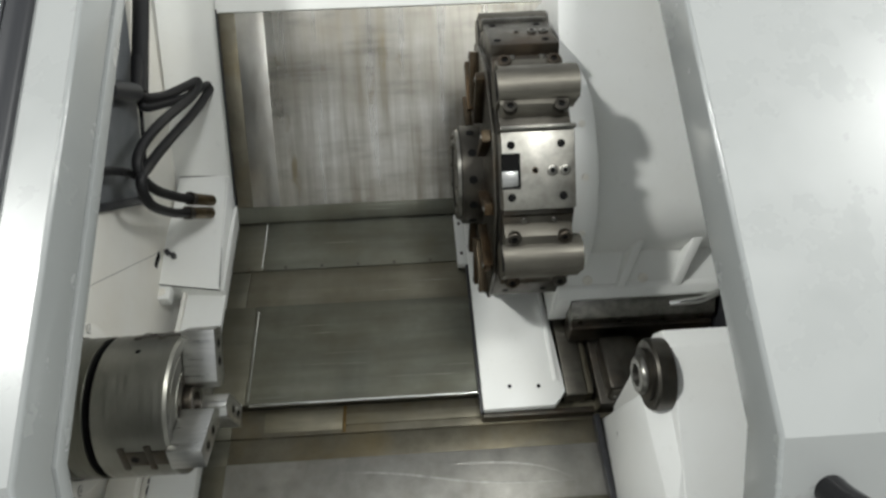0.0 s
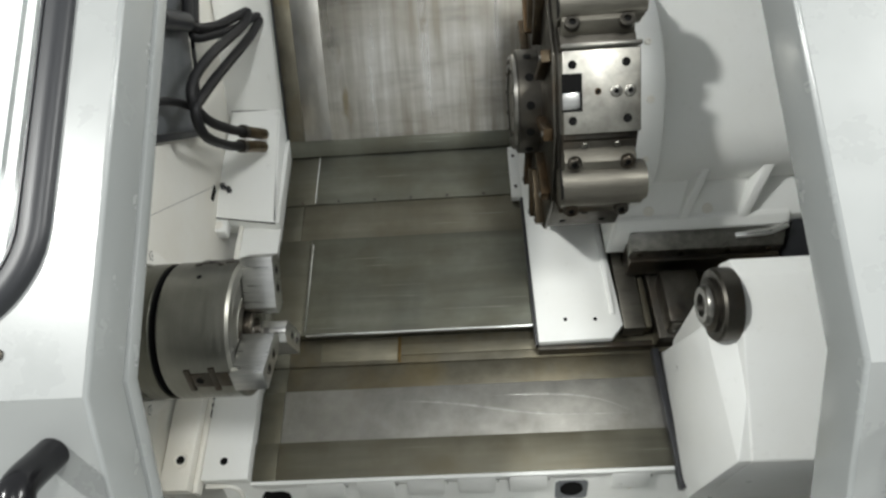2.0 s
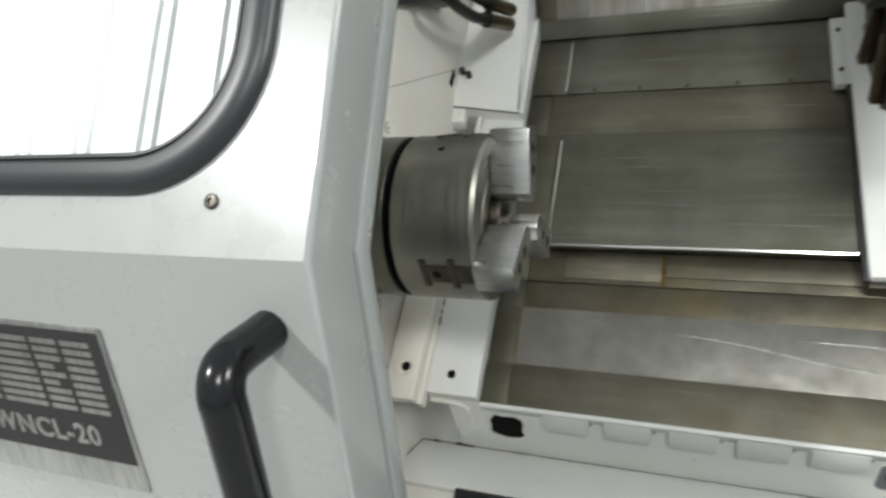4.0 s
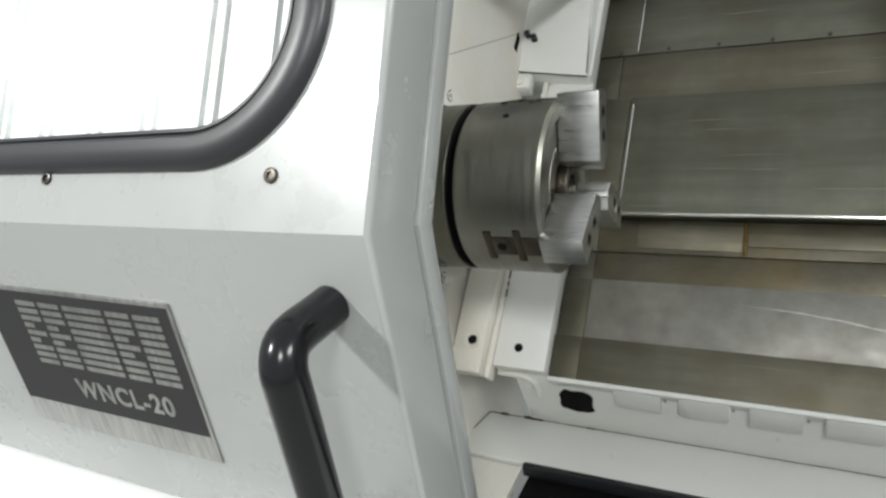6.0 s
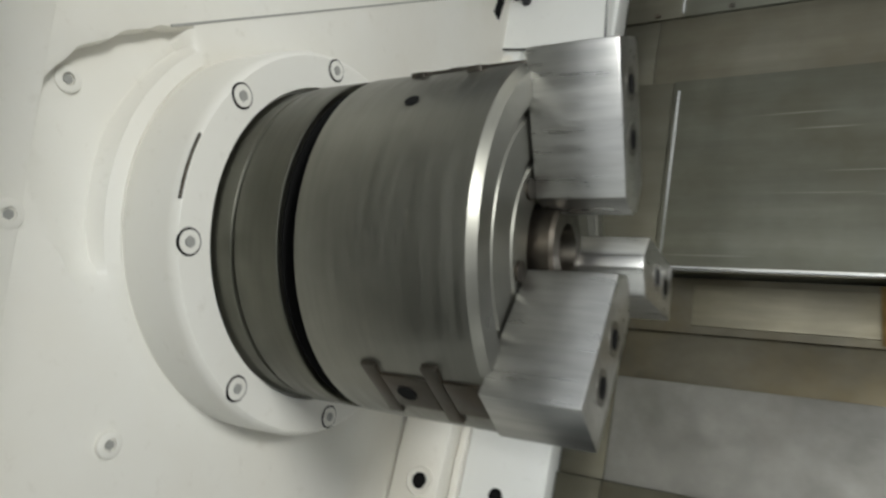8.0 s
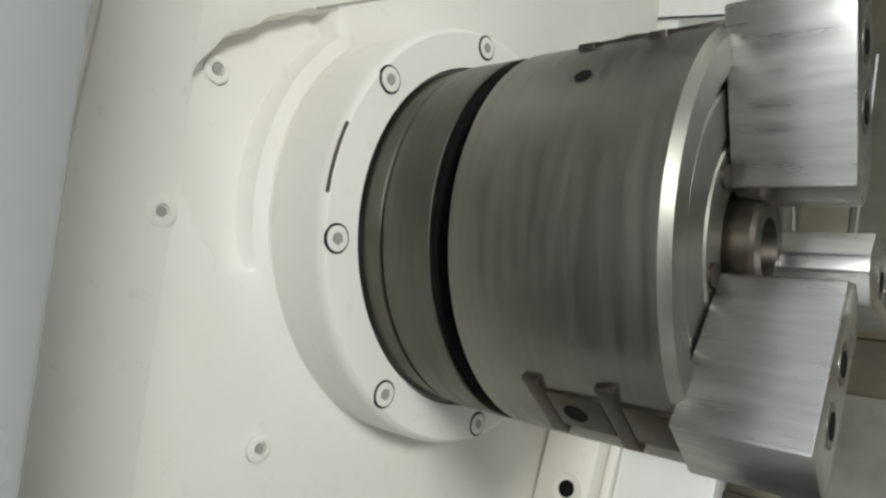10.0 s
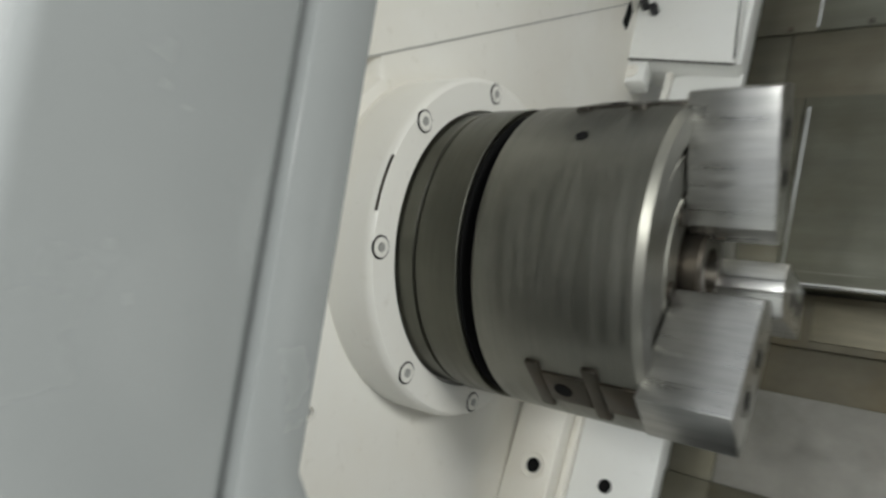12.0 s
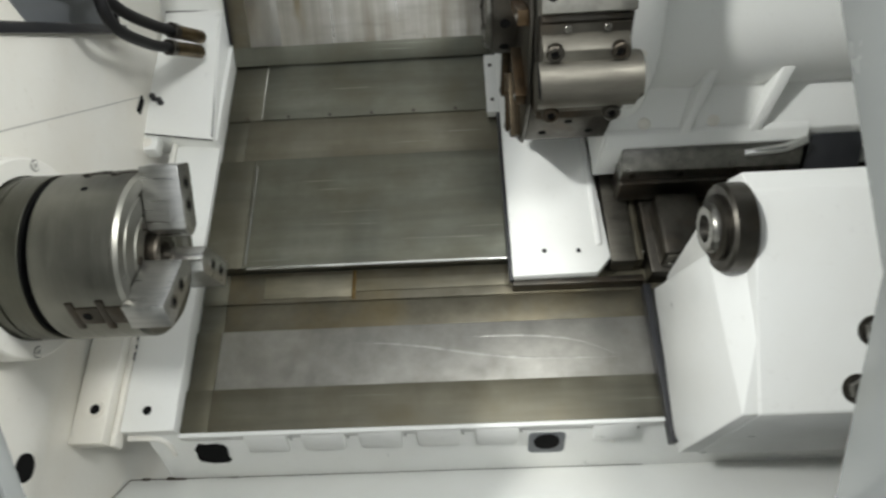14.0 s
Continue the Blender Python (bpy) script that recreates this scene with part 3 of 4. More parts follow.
for line, tip in zip(HOSE_LINES, ((-0.485, 0.582, -0.231), (-0.485, 0.614, -0.223))):
    part("hose", tube(line, 0.0100, 14, 8), "hose", hoses)
    a, b = Vector(line[-1]), Vector(tip)
    part("nozzle", tube([a, a.lerp(b, 0.3), a.lerp(b, 0.65), b], 0.0132, 14, 4), "brass", hoses, "brown brass nozzle")
    part("clamp", rod(a.lerp(b, -0.06), a.lerp(b, 0.08), 0.0140, 18, 0.001), "dark", hoses)
part("main_hose", tube([(-0.562, 0.98, 0.23), (-0.562, 0.86, 0.155), (-0.560, 0.75, 0.10), (-0.556, 0.66, 0.062)], 0.017, 16, 6), "hose", hoses)
part("side_hose", tube([(-0.56, 0.30, 0.19), (-0.556, 0.38, 0.12), (-0.545, 0.44, 0.06), (-0.525, 0.462, 0.02)], 0.008, 12, 6), "hose", hoses)
part("coupling", tube([(-0.56, 0.56, 0.155), (-0.556, 0.60, 0.118), (-0.552, 0.635, 0.085)], 0.019, 14, 4), "rubber", hoses)
part("thin_cable", tube([(-0.566, 0.66, 0.03), (-0.563, 0.58, -0.03), (-0.562, 0.50, -0.085)], 0.004, 10, 6), "hose", hoses)
seam = thing("wall_seam", (wall_x(0.3), 0.3, -0.1), "thin dark seam across the headstock wall", "seam", kind="structure")
part("seam_line", hull([(wall_x(u) + e, u + d, n + d) for u, n in ((0.074, 0.143), (0.474, -0.234)) for e in (-0.001, 0.0005) for d in (-0.0005, 0.0005)]), "socket", seam)
part("slot", hull([(wall_x(0.45) + e, u, n) for u, n in ((0.430, -0.225), (0.476, -0.232), (0.470, -0.245), (0.436, -0.243)) for e in (-0.001, 0.0008)]), "black", seam)
# ---- headstock nose, chuck ----
head = thing("headstock", (-0.59, 0, 0), "white painted headstock nose ring with socket screws", "headstock")
part("nose_ring", turned([(-0.60, 0.0), (-0.60, 0.1308), (-0.566, 0.1306), (-0.525, 0.1300), (-0.5205, 0.1285), (-0.519, 0.1265), (-0.519, 0.106), (-0.524, 0.104), (-0.53, 0.0)], seg=112), "cream", head)
for a in range(8):
    ang = radians(115.3 + 45 * a)
    at = (-0.519, 0.12 * math.cos(ang), 0.12 * math.sin(ang))
    part("counterbore", rod((-0.5195, at[1], at[2]), (-0.5186, at[1], at[2]), 0.0078, 24), "black", head)
    socket_screw("cap_screw", (-0.5186, at[1], at[2]), (1, 0, 0), 0.0066, head, "cream", 0.12)
    part("socket", rod((-0.5185, at[1], at[2]), (-0.5176, at[1], at[2]), 0.0032, 6), "socket", head)
for x, u, n in ((-0.5745, 0.0100, 0.1755), (-0.557, -0.0717, 0.1779), (-0.5525, -0.1585, 0.082)):
    socket_screw("cap_screw", (x, u, n), (1, 0, 0), 0.0072, head, "cream", 0.4)
    part("socket", rod((x + 0.0015, u, n), (x + 0.0022, u, n), 0.0027, 6), "socket", head)
RUB0, RUB1 = 88, 105
part("rub_mark", tube([(-0.5196, 0.1279 * math.cos(radians(a)), 0.1279 * math.sin(radians(a))) for a in (RUB0, RUB0 * 0.75 + RUB1 * 0.25, (RUB0 + RUB1) / 2, RUB0 * 0.25 + RUB1 * 0.75, RUB1)], 0.0010, 8, 6), "dark", head, "dark rub mark on the rim")
part("wall_hole", rod((-0.58, -0.2380, -0.128), (-0.5475, -0.2380, -0.128), 0.0185, 24), "black", head, "black open hole")

chuck = thing("chuck", (-0.45, 0, 0), "ground steel three-jaw power chuck on the spindle", "chuck")
part("back_plate", turned([(-0.53, 0.0), (-0.53, 0.1035), (-0.5065, 0.1035), (-0.5055, 0.1015), (-0.503, 0.1015), (-0.502, 0.1045), (-0.4722, 0.1045), (-0.4715, 0.1040), (-0.4715, 0.0)], seg=96), "chuck_d", chuck, "darker steel back plate")
# shade between back plate and body, coloured black on the groove ring
part("groove", turned([(-0.4720, 0.0), (-0.4720, 0.101), (-0.4705, 0.101), (-0.4705, 0.090), (-0.4605, 0.090), (-0.4605, 0.0)], seg=96), "black", chuck, "groove with its shade coloured black")
part("body", turned([(-0.461, 0.0), (-0.461, 0.1030), (-0.459, 0.105), (-0.3615, 0.105), (-0.3575, 0.1012), (-0.3575, 0.088), (-0.3590, 0.0872), (-0.3590, 0.0846), (-0.3615, 0.082), (-0.3625, 0.081), (-0.3625, 0.078), (-0.3615, 0.077),
                     (-0.3615, 0.058), (-0.3625, 0.057), (-0.3625, 0.054), (-0.3615, 0.053), (-0.3615, 0.034), (-0.368, 0.032), (-0.368, 0.0)], seg=128), "chuck", chuck)


def radial(ang, r, s, x):
    """A point at radius r and sideways s in the direction ang round the spindle."""
    return (x, r * math.cos(ang) - s * math.sin(ang), r * math.sin(ang) + s * math.cos(ang))


def jaw(ang):
    rows = [radial(ang, r, s, x) for x in (-0.3605, -0.312) for r, s in ((0.021, 0.004), (0.021, -0.004), (0.033, 0.018), (0.033, -0.018), (0.1115, 0.018), (0.1115, -0.018))]
    ob = part("jaw", hull(rows, 0.0012), "jaw", chuck, "milled aluminium soft jaw")
    for r in (0.060, 0.088):
        part("screw_hole", rod(radial(ang, r, 0, -0.3126), radial(ang, r, 0, -0.3116), 0.0088, 24), "bolt", ob)
        part("socket", rod(radial(ang, r, 0, -0.3122), radial(ang, r, 0, -0.3112), 0.0052, 18), "black", ob)
    for x0, x1, half in ((-0.428, -0.419, 0.021), (-0.419, -0.392, 0.0135), (-0.392, -0.383, 0.023), (-0.383, -0.3618, 0.0135)):
        part("master_jaw", hull([radial(ang, r, s, x) for x in (x0, x1) for r in (0.09, 0.1058) for s in (half, 0.0, -half)], 0.0008), "dark", chuck, "dark T-slot master jaw")
    part("jaw_bolt", rod(radial(ang, 0.1055, 0, -0.408), radial(ang, 0.1066, 0, -0.408), 0.0055, 18), "black", chuck)


for k in range(3):
    jaw(radians(40 + 120 * k))
part("hub_bush", turned([(-0.368, 0.0), (-0.368, 0.027), (-0.352, 0.027), (-0.350, 0.025), (-0.350, 0.015), (-0.362, 0.013), (-0.362, 0.0)], seg=48), "dark", chuck)
for k in range(6):
    a = radians(10 + 60 * k)
    part("face_screw", rod((-0.3625, 0.045 * math.cos(a), 0.045 * math.sin(a)), (-0.3600, 0.045 * math.cos(a), 0.045 * math.sin(a)), 0.0058, 18), "dark", chuck)
part("dimple", rod((-0.41, 0.1052 * math.cos(radians(70)), 0.1052 * math.sin(radians(70))), (-0.41, 0.1056 * math.cos(radians(70)), 0.1056 * math.sin(radians(70))), 0.004, 14), "black", chuck)

# ---- saddle with its white apron ----
saddle = thing("saddle", (0.2, 0.2, -0.3), "white painted saddle plate over the way covers", "saddle")
part("apron", prism([(0.112, 0.078), (0.256, 0.080), (0.281, 0.108), (0.270, 0.33), (0.262, 0.62), (0.112, 0.62)], -0.309, -0.285, "n", 0.003), "white", saddle)
part("wiper", box(0.106, 0.1125, 0.076, 0.62, -0.309, -0.294, 0.001), "rubber", saddle, "black rubber wiper")
part("bracket", box(0.088, 0.112, 0.44, 0.59, -0.309, -0.291, 0.002), "white", saddle)
for u in (0.47, 0.56):
    part("bracket_screw", rod((0.099, u, -0.2915), (0.099, u, -0.2895), 0.004, 14), "dark", saddle)
part("rib", box(0.258, 0.268, 0.13, 0.40, -0.286, -0.279, 0.003), "white", saddle)
part("lower_wiper", box(0.112, 0.335, 0.068, 0.0795, -0.325, -0.300, 0.002), "dark", saddle)
part("end_block", box(0.282, 0.325, 0.100, 0.34, -0.325, -0.288, 0.003), "tool", saddle, "brownish steel end block")
part("gib", box(0.326, 0.340, 0.105, 0.34, -0.325, -0.296, 0.003), "brown", saddle, "rusty steel gib")
for x, u in ((0.1688, 0.1245), (0.2276, 0.122)):
    hole_at("drilled_hole", (x, u, -0.285), (0, 0, 1), 0.0042, saddle)

# ---- turret ----
TC = (0.459, -0.014)
STEP, FIRST = 30, 133
turret = thing("tool_turret", (0.2, TC[0], TC[1]), "dark oily steel twelve-station tool turret", "turret")


def around(ang, r, s, x):
    return (x, TC[0] + r * math.cos(ang) - s * math.sin(ang), TC[1] + r * math.sin(ang) + s * math.cos(ang))


def polygon(r):
    return [around(radians(FIRST + STEP / 2 + STEP * k), r, 0, 0)[1:] for k in range(12)]


part("drum", prism(polygon(0.243), 0.135, 0.262, bevel=0.003), "dark", turret)
part("end_plate", prism(polygon(0.247), 0.128, 0.1345, bevel=0.002), "dark", turret, "dark polygonal end plate")
part("hub", turned([(0.084, 0.0), (0.084, 0.076), (0.087, 0.090), (0.090, 0.097), (0.129, 0.097), (0.129, 0.0)], TC, 72), "dark", turret)
part("hub_ring", turned([(0.078, 0.066), (0.078, 0.085), (0.081, 0.089), (0.088, 0.089), (0.088, 0.066)], TC, 72), "bolt", turret, "bright steel ring")
part("hub_cap", turned([(0.081, 0.0), (0.081, 0.060), (0.085, 0.062), (0.085, 0.0)], TC, 48), "tool", turret)
for k in range(12):
    a = radians(FIRST + 30 * k + 6)
    part("hub_hole", rod(around(a, 0.0963, 0, 0.108), around(a, 0.0979, 0, 0.108), 0.0078, 16), "black", turret)
    part("ring_screw", rod(around(a + 0.2, 0.078, 0, 0.079), around(a + 0.2, 0.078, 0, 0.0765), 0.0045, 12), "dark", turret)


def station(ang, kind, finish_of="plate"):
    """One tool station on the turret's rim: a flat clamp block or a round boring-bar holder."""
    way = (0, math.cos(ang), math.sin(ang))

    def blk(name, x0, x1, r0, r1, s0, s1, mat, bevel=0.002, parent=turret, label=""):
        return part(name, hull([around(ang, r, s, x) for x in (x0, x1) for r in (r0, r1) for s in (s0, s1)], bevel), mat, parent, label)

    if kind == "flat":
        body = blk("clamp_block", 0.138, 0.254, 0.232, 0.280, -0.0615, 0.0615, finish_of, label="worn steel clamp block")
        blk("clamp_foot", 0.140, 0.252, 0.232, 0.262, 0.0616, 0.0700, "dark", 0.001, body)
        blk("clamp_lip", 0.136, 0.256, 0.262, 0.286, -0.071, -0.063, "bolt", 0.003, body)
        if finish_of == "plate":
            blk("tool_slot", 0.1372, 0.1665, 0.272, 0.2804, -0.028, 0.028, "black", 0, body)
            blk("insert_tool", 0.137, 0.1625, 0.265, 0.2815, 0.0, 0.0245, "jaw", 0.001, body, "bright square tool end")
        for x, s in ((0.1515, 0.0415), (0.2335, 0.0415), (0.1525, -0.0405), (0.232, -0.0405)):
            hole_at("drilled_hole", around(ang, 0.280, s, x), way, 0.0066, body)
        hole_at("drilled_hole", around(ang, 0.280, 0.0, 0.190), way, 0.0036, body)
        part("rust_spot", rod(around(ang, 0.2796, 0.0, 0.190), around(ang, 0.2804, 0.0, 0.190), 0.0052, 14), "bar", body)
        for x in (0.217, 0.2375):
            socket_screw("cap_screw", around(ang, 0.280, 0.001, x), way, 0.0085, body, "bolt", 0.5)
            part("socket", rod(around(ang, 0.2825, 0.001, x), around(ang, 0.2835, 0.001, x), 0.004, 6), "black", body)
    else:
        base = blk("holder_base", 0.138, 0.252, 0.232, 0.266, -0.0695, 0.0695, "dark", label="dark steel holder base")
        wedge = [around(ang, r, s, x) for x in (0.140, 0.250) for r, s in ((0.26, 0.060), (0.26, -0.060), (0.286, 0.044), (0.286, -0.044))]
        part("clamp", hull(wedge, 0.002), "tool", base)
        part("boring_bar_holder", rod(around(ang, 0.276, 0.004, 0.138), around(ang, 0.276, 0.004, 0.264), 0.0345, 56, 0.003), "tool", base, "round steel boring bar holder")
        part("bore", rod(around(ang, 0.276, 0.004, 0.1382), around(ang, 0.276, 0.004, 0.1372), 0.026, 28), "black", base)
        for s in (-0.041, 0.049):
            for x in (0.155, 0.236):
                socket_screw("cap_screw", around(ang, 0.282, s, x), way, 0.0115, base, "dark", 0.75)
                part("socket", rod(around(ang, 0.2865, s, x), around(ang, 0.2875, s, x), 0.0052, 6), "black", base)
        for x in (0.172, 0.2215):
            socket_screw("stud", around(ang, 0.266, -0.0635, x), way, 0.0046, base, "bolt", 0.9)
        for x in (0.172, 0.195, 0.219):
            for s in (0.0635, -0.0635):
                part("set_screw", rod(around(ang, 0.250, s * 0.98, x), around(ang, 0.250, s * 1.02, x), 0.0048, 14), "bolt", base)


for k in range(12):
    a = radians(FIRST + STEP * k)
    if k in (2, 3, 4):
        for x, w in ((0.160, -0.036), (0.232, -0.036), (0.160, 0.036), (0.232, 0.036), (0.196, 0.0)):
            hole_at("drilled_hole", around(a, 0.2348, w, x), (0, math.cos(a), math.sin(a)), 0.0062, turret)
    else:
        station(a, "round" if k % 2 else "flat", "dark" if k else "plate")
for k in range(12):
    a = radians(FIRST + STEP / 2 + STEP * k)
    part("coolant_bar", hull([around(a, r, s, x) for x in (0.113, 0.1285) for r, w in ((0.135, 0.005), (0.236, 0.010)) for s in (-w, w)], 0.001), "bar", turret, "rusty coolant bar")
    part("bar_screw", rod(around(a, 0.228, 0, 0.1135), around(a, 0.228, 0, 0.111), 0.005, 14), "bolt", turret)

# ---- white turret housing ----
housing = thing("turret_housing", (0.5, 0.5, -0.1), "white painted turret housing with curved underside", "housing")
part("round_flange", turned([(0.262, 0.0), (0.262, 0.205), (0.265, 0.209), (0.270, 0.211), (0.305, 0.211), (0.310, 0.209), (0.312, 0.205), (0.312, 0.0)], TC, 128), "white", housing)
for a in (85, 112, 137, 165):
    socket_screw("screw", (0.287, TC[0] + 0.211 * math.cos(radians(a)), TC[1] + 0.211 * math.sin(radians(a))), (0, math.cos(radians(a)), math.sin(radians(a))), 0.006, housing, "cream", 0.4)
CURVE = [(0.62, 0.30), (0.44, 0.12)]
for d in range(0, 81, 8):
    y, z = 0.226 + 0.12 * (1 - math.cos(radians(d))), 0.26 - 0.12 * math.sin(radians(d))
    CURVE.append(((y + z) * math.sqrt(0.5), (z - y) * math.sqrt(0.5)))
CURVE += [(0.95, -0.13), (0.95, -0.03)]
part("casing", prism(CURVE, 0.270, 0.9), "white", housing)
part("base", prism([(0.345, -0.100), (0.318, -0.106), (0.2652, -0.159), (0.2652, -0.27), (0.62, -0.27), (0.62, -0.100)], 0.268, 0.88, bevel=0.002), "white", housing)
part("ledge", prism([(0.2715, -0.149), (0.262, -0.152), (0.250, -0.168), (0.250, -0.215), (0.2715, -0.215)], 0.272, 0.600, bevel=0.002), "white", housing)
part("ledge_rail", prism([(0.2495, -0.172), (0.240, -0.178), (0.222, -0.200), (0.222, -0.225), (0.2495, -0.225)], 0.300, 0.595, bevel=0.002), "bolt", housing, "bright steel rail along the ledge")
part("rail_foot", box(0.302, 0.595, 0.214, 0.260, -0.280, -0.2255, 0.003), "dark", housing)
part("pipe", tube([(0.50, 0.236, -0.182), (0.53, 0.232, -0.172), (0.56, 0.233, -0.168), (0.595, 0.246, -0.168)], 0.008, 12, 6), "chrome", housing, "bright coolant pipe")
for x, w in ((0.390, 0.016), (0.503, 0.019)):
    part("rib", hull([(x + d, u, n) for d in (0.0, w) for u, n in ((0.2600, -0.1535), (0.29, -0.165))] + [(x + 0.030 + d, u, n) for d in (0.0, w) for u, n in ((0.3075, -0.060), (0.345, -0.085))], 0.0015), "white", housing)
for x in (0.334, 0.446):
    socket_screw("screw", (x, 0.2785, -0.1457), (0, -1, 1), 0.010, housing, "cream", 0.4)
for x in (0.32, 0.40, 0.49, 0.57):
    part("rail_screw", rod((x, 0.2225, -0.212), (x, 0.2200, -0.212), 0.0055, 14), "dark", housing)
part("dark_bracket", hull([(0.60, 0.20, -0.25), (0.70, 0.20, -0.25), (0.612, 0.262, -0.170), (0.70, 0.262, -0.170), (0.60, 0.262, -0.25), (0.70, 0.262, -0.25)], 0.004), "rubber", housing, "black bracket under the housing")
solid("cross_slide", box(0.345, 0.88, 0.075, 0.40, -0.345, -0.285, 0.004), "dark", "dark oily cross slide way between saddle and tailstock", "slide")

wiper_box = solid("way_wiper", box(0.358, 0.43, 0.085, 0.20, -0.285, -0.235, 0.006), "dark", "dark oily way wiper block on the cross slide", "wiper")
part("wiper_plate", box(0.3625, 0.428, 0.0825, 0.0845, -0.28, -0.24, 0.0005), "tool", wiper_box)
for x in (0.372, 0.416):
    part("wiper_screw", rod((x, 0.0825, -0.27), (x, 0.080, -0.27), 0.005, 14), "bolt", wiper_box)

# ---- tailstock ----
tail = thing("tailstock", (0.5, -0.05, -0.33), "white painted tailstock with a steel quill", "tailstock")
FRONT = [(0.071, 0.0), (0.056, 0.038), (0.02, 0.052), (-0.03, 0.03), (-0.215, -0.075)]
part("body", prism([(0.078, -0.30)] + FRONT + [(-0.215, -0.33), (0.06, -0.33)], 0.374, 0.88, bevel=0.004), "white", tail)
part("left_cheek", hull([(0.352, 0.06, -0.325), (0.338, -0.19, -0.325), (0.395, 0.07, -0.31), (0.345, -0.012, -0.045), (0.400, -0.03, 0.028), (0.355, -0.213, -0.08),
                         (0.345, -0.213, -0.325), (0.41, 0.06, -0.325), (0.41, -0.213, -0.325), (0.41, -0.213, -0.08), (0.41, -0.02, 0.02)], 0.002), "white", tail)
part("wiper", box(0.332, 0.345, -0.20, 0.064, -0.329, -0.305, 0.002), "rubber", tail, "black rubber wiper")
part("quill", turned([(0.45, 0.0), (0.45, 0.031), (0.337, 0.031), (0.332, 0.0295), (0.330, 0.027), (0.330, 0.0175), (0.375, 0.0145), (0.375, 0.0)], seg=56), "bolt", tail, "steel quill with an open taper")
part("bore", turned([(0.372, 0.0), (0.372, 0.0145), (0.3725, 0.0145), (0.3725, 0.0)], seg=32), "black", tail)
part("quill_flange", turned([(0.374, 0.0), (0.374, 0.056), (0.350, 0.056), (0.346, 0.053), (0.346, 0.0)], seg=48), "dark", tail, "dark steel flange nut")
part("collar", turned([(0.347, 0.0), (0.347, 0.041), (0.341, 0.041), (0.339, 0.038), (0.339, 0.0)], seg=48), "dark", tail)

for x, u, n in ((0.5073, -0.1313, -0.0275), (0.4875, -0.1907, -0.0612)):
    bolt = part("clamp_bolt", rod((x, u + 0.004, n - 0.007), (x, u - 0.006, n + 0.0105), 0.0135, 6, 0.001), "bolt", tail, "hexagon clamp bolt")
    part("washer", rod((x, u + 0.004, n - 0.007), (x, u - 0.0008, n + 0.0015), 0.018, 28, 0.0008), "dark", bolt)
part("top_slot", hull([(x, u, n) for x in (0.505, 0.60) for u, n in ((0.0725, -0.02), (0.0725, -0.026), (0.068, -0.02), (0.068, -0.026))]), "dark", tail)

# ---- sliding doors ----
BEND = (-0.2262, 0.3240)
UPN, LON = (-0.3145, 0.949), (-0.755, 0.656)
LOW = (-0.439, 0.079)


LIP_O = [(0.681, 0.546), (-0.1895, 0.2680), (-0.4025, 0.0225)]
LIP_I = [(0.686, 0.524), (-0.178, 0.2495), (-0.391, 0.0045)]


def on_up(x, d, lift=0.0):
    """A point on the upper leaf, d up from the bend."""
    return (x, BEND[0] + 0.949 * d - 0.3145 * lift, BEND[1] + 0.3145 * d + 0.949 * lift)


def on_low(x, d, lift=0.0):
    """A point on the lower leaf, d down from the bend."""
    return (x, BEND[0] - 0.656 * d - 0.755 * lift, BEND[1] - 0.755 * d + 0.656 * lift)


def rounded(x0, x1, d0, d1, r, seg=8):
    pts = []
    for cx, cd, a0 in ((x1 - r, d1 - r, 0), (x0 + r, d1 - r, 90), (x0 + r, d0 + r, 180), (x1 - r, d0 + r, 270)):
        pts += [(cx + r * math.cos(radians(a0 + 90 * k / seg)), cd + r * math.sin(radians(a0 + 90 * k / seg))) for k in range(seg + 1)]
    return pts


def ring_sheet(outline, hole, where, lift0, lift1):
    """A sheet on a leaf with an opening cut through it."""
    bm = bmesh.new()
    n = len(hole)
    loops = {}
    for key, pts in (("o", outline), ("h", hole)):
        for lift in (lift0, lift1):
            loops[key, lift] = [bm.verts.new(where(x, d, lift)) for x, d in pts]
    for lift in (lift0, lift1):
        o, h = loops["o", lift], loops["h", lift]
        for k in range(n):
            bm.faces.new((o[k - 1], o[k], h[k], h[k - 1]))
    for key in "oh":
        a, b = loops[key, lift0], loops[key, lift1]
        for k in range(n):
            bm.faces.new((a[k - 1], a[k], b[k], b[k - 1]))
    return bm


def spread(outline, hole):
    """A rectangle's outline with as many points as the hole, each near its hole point."""
    x0, x1 = min(p[0] for p in outline), max(p[0] for p in outline)
    d0, d1 = min(p[1] for p in outline), max(p[1] for p in outline)
    cx, cd = (x0 + x1) / 2, (d0 + d1) / 2
    hx, hd = max(p[0] for p in hole) - cx, max(p[1] for p in hole) - cd
    pts = []
    q = len(hole) // 4
    for k, (x, d) in enumerate(hole):
        corner = ((x1, d1), (x0, d1), (x0, d0), (x1, d0))[k // q]
        j = k % q
        m = (q - 1) / 2
        horizontal_first = k // q in (1, 3)
        if abs(j - m) < 0.6:
            pts.append(corner)
        elif (j < m) != horizontal_first:
            pts.append((corner[0], d))
        else:
            pts.append((x, corner[1]))
    return pts


left = thing("sliding_door", (-0.7, -0.5, 0.0), "grey-white painted sliding door with window and black handle", "door")
WIN = rounded(-1.35, -0.4715, 0.081, 0.80, 0.092)
FRAME = [(-1.6, 0.0), (DOOR_L - 0.004, 0.0), (DOOR_L - 0.004, 0.93), (-1.6, 0.93)]
RETURN = [(0.656, 0.6155), BEND, LOW, (-0.403, 0.024), (-0.190, 0.2700), (0.680, 0.548)]


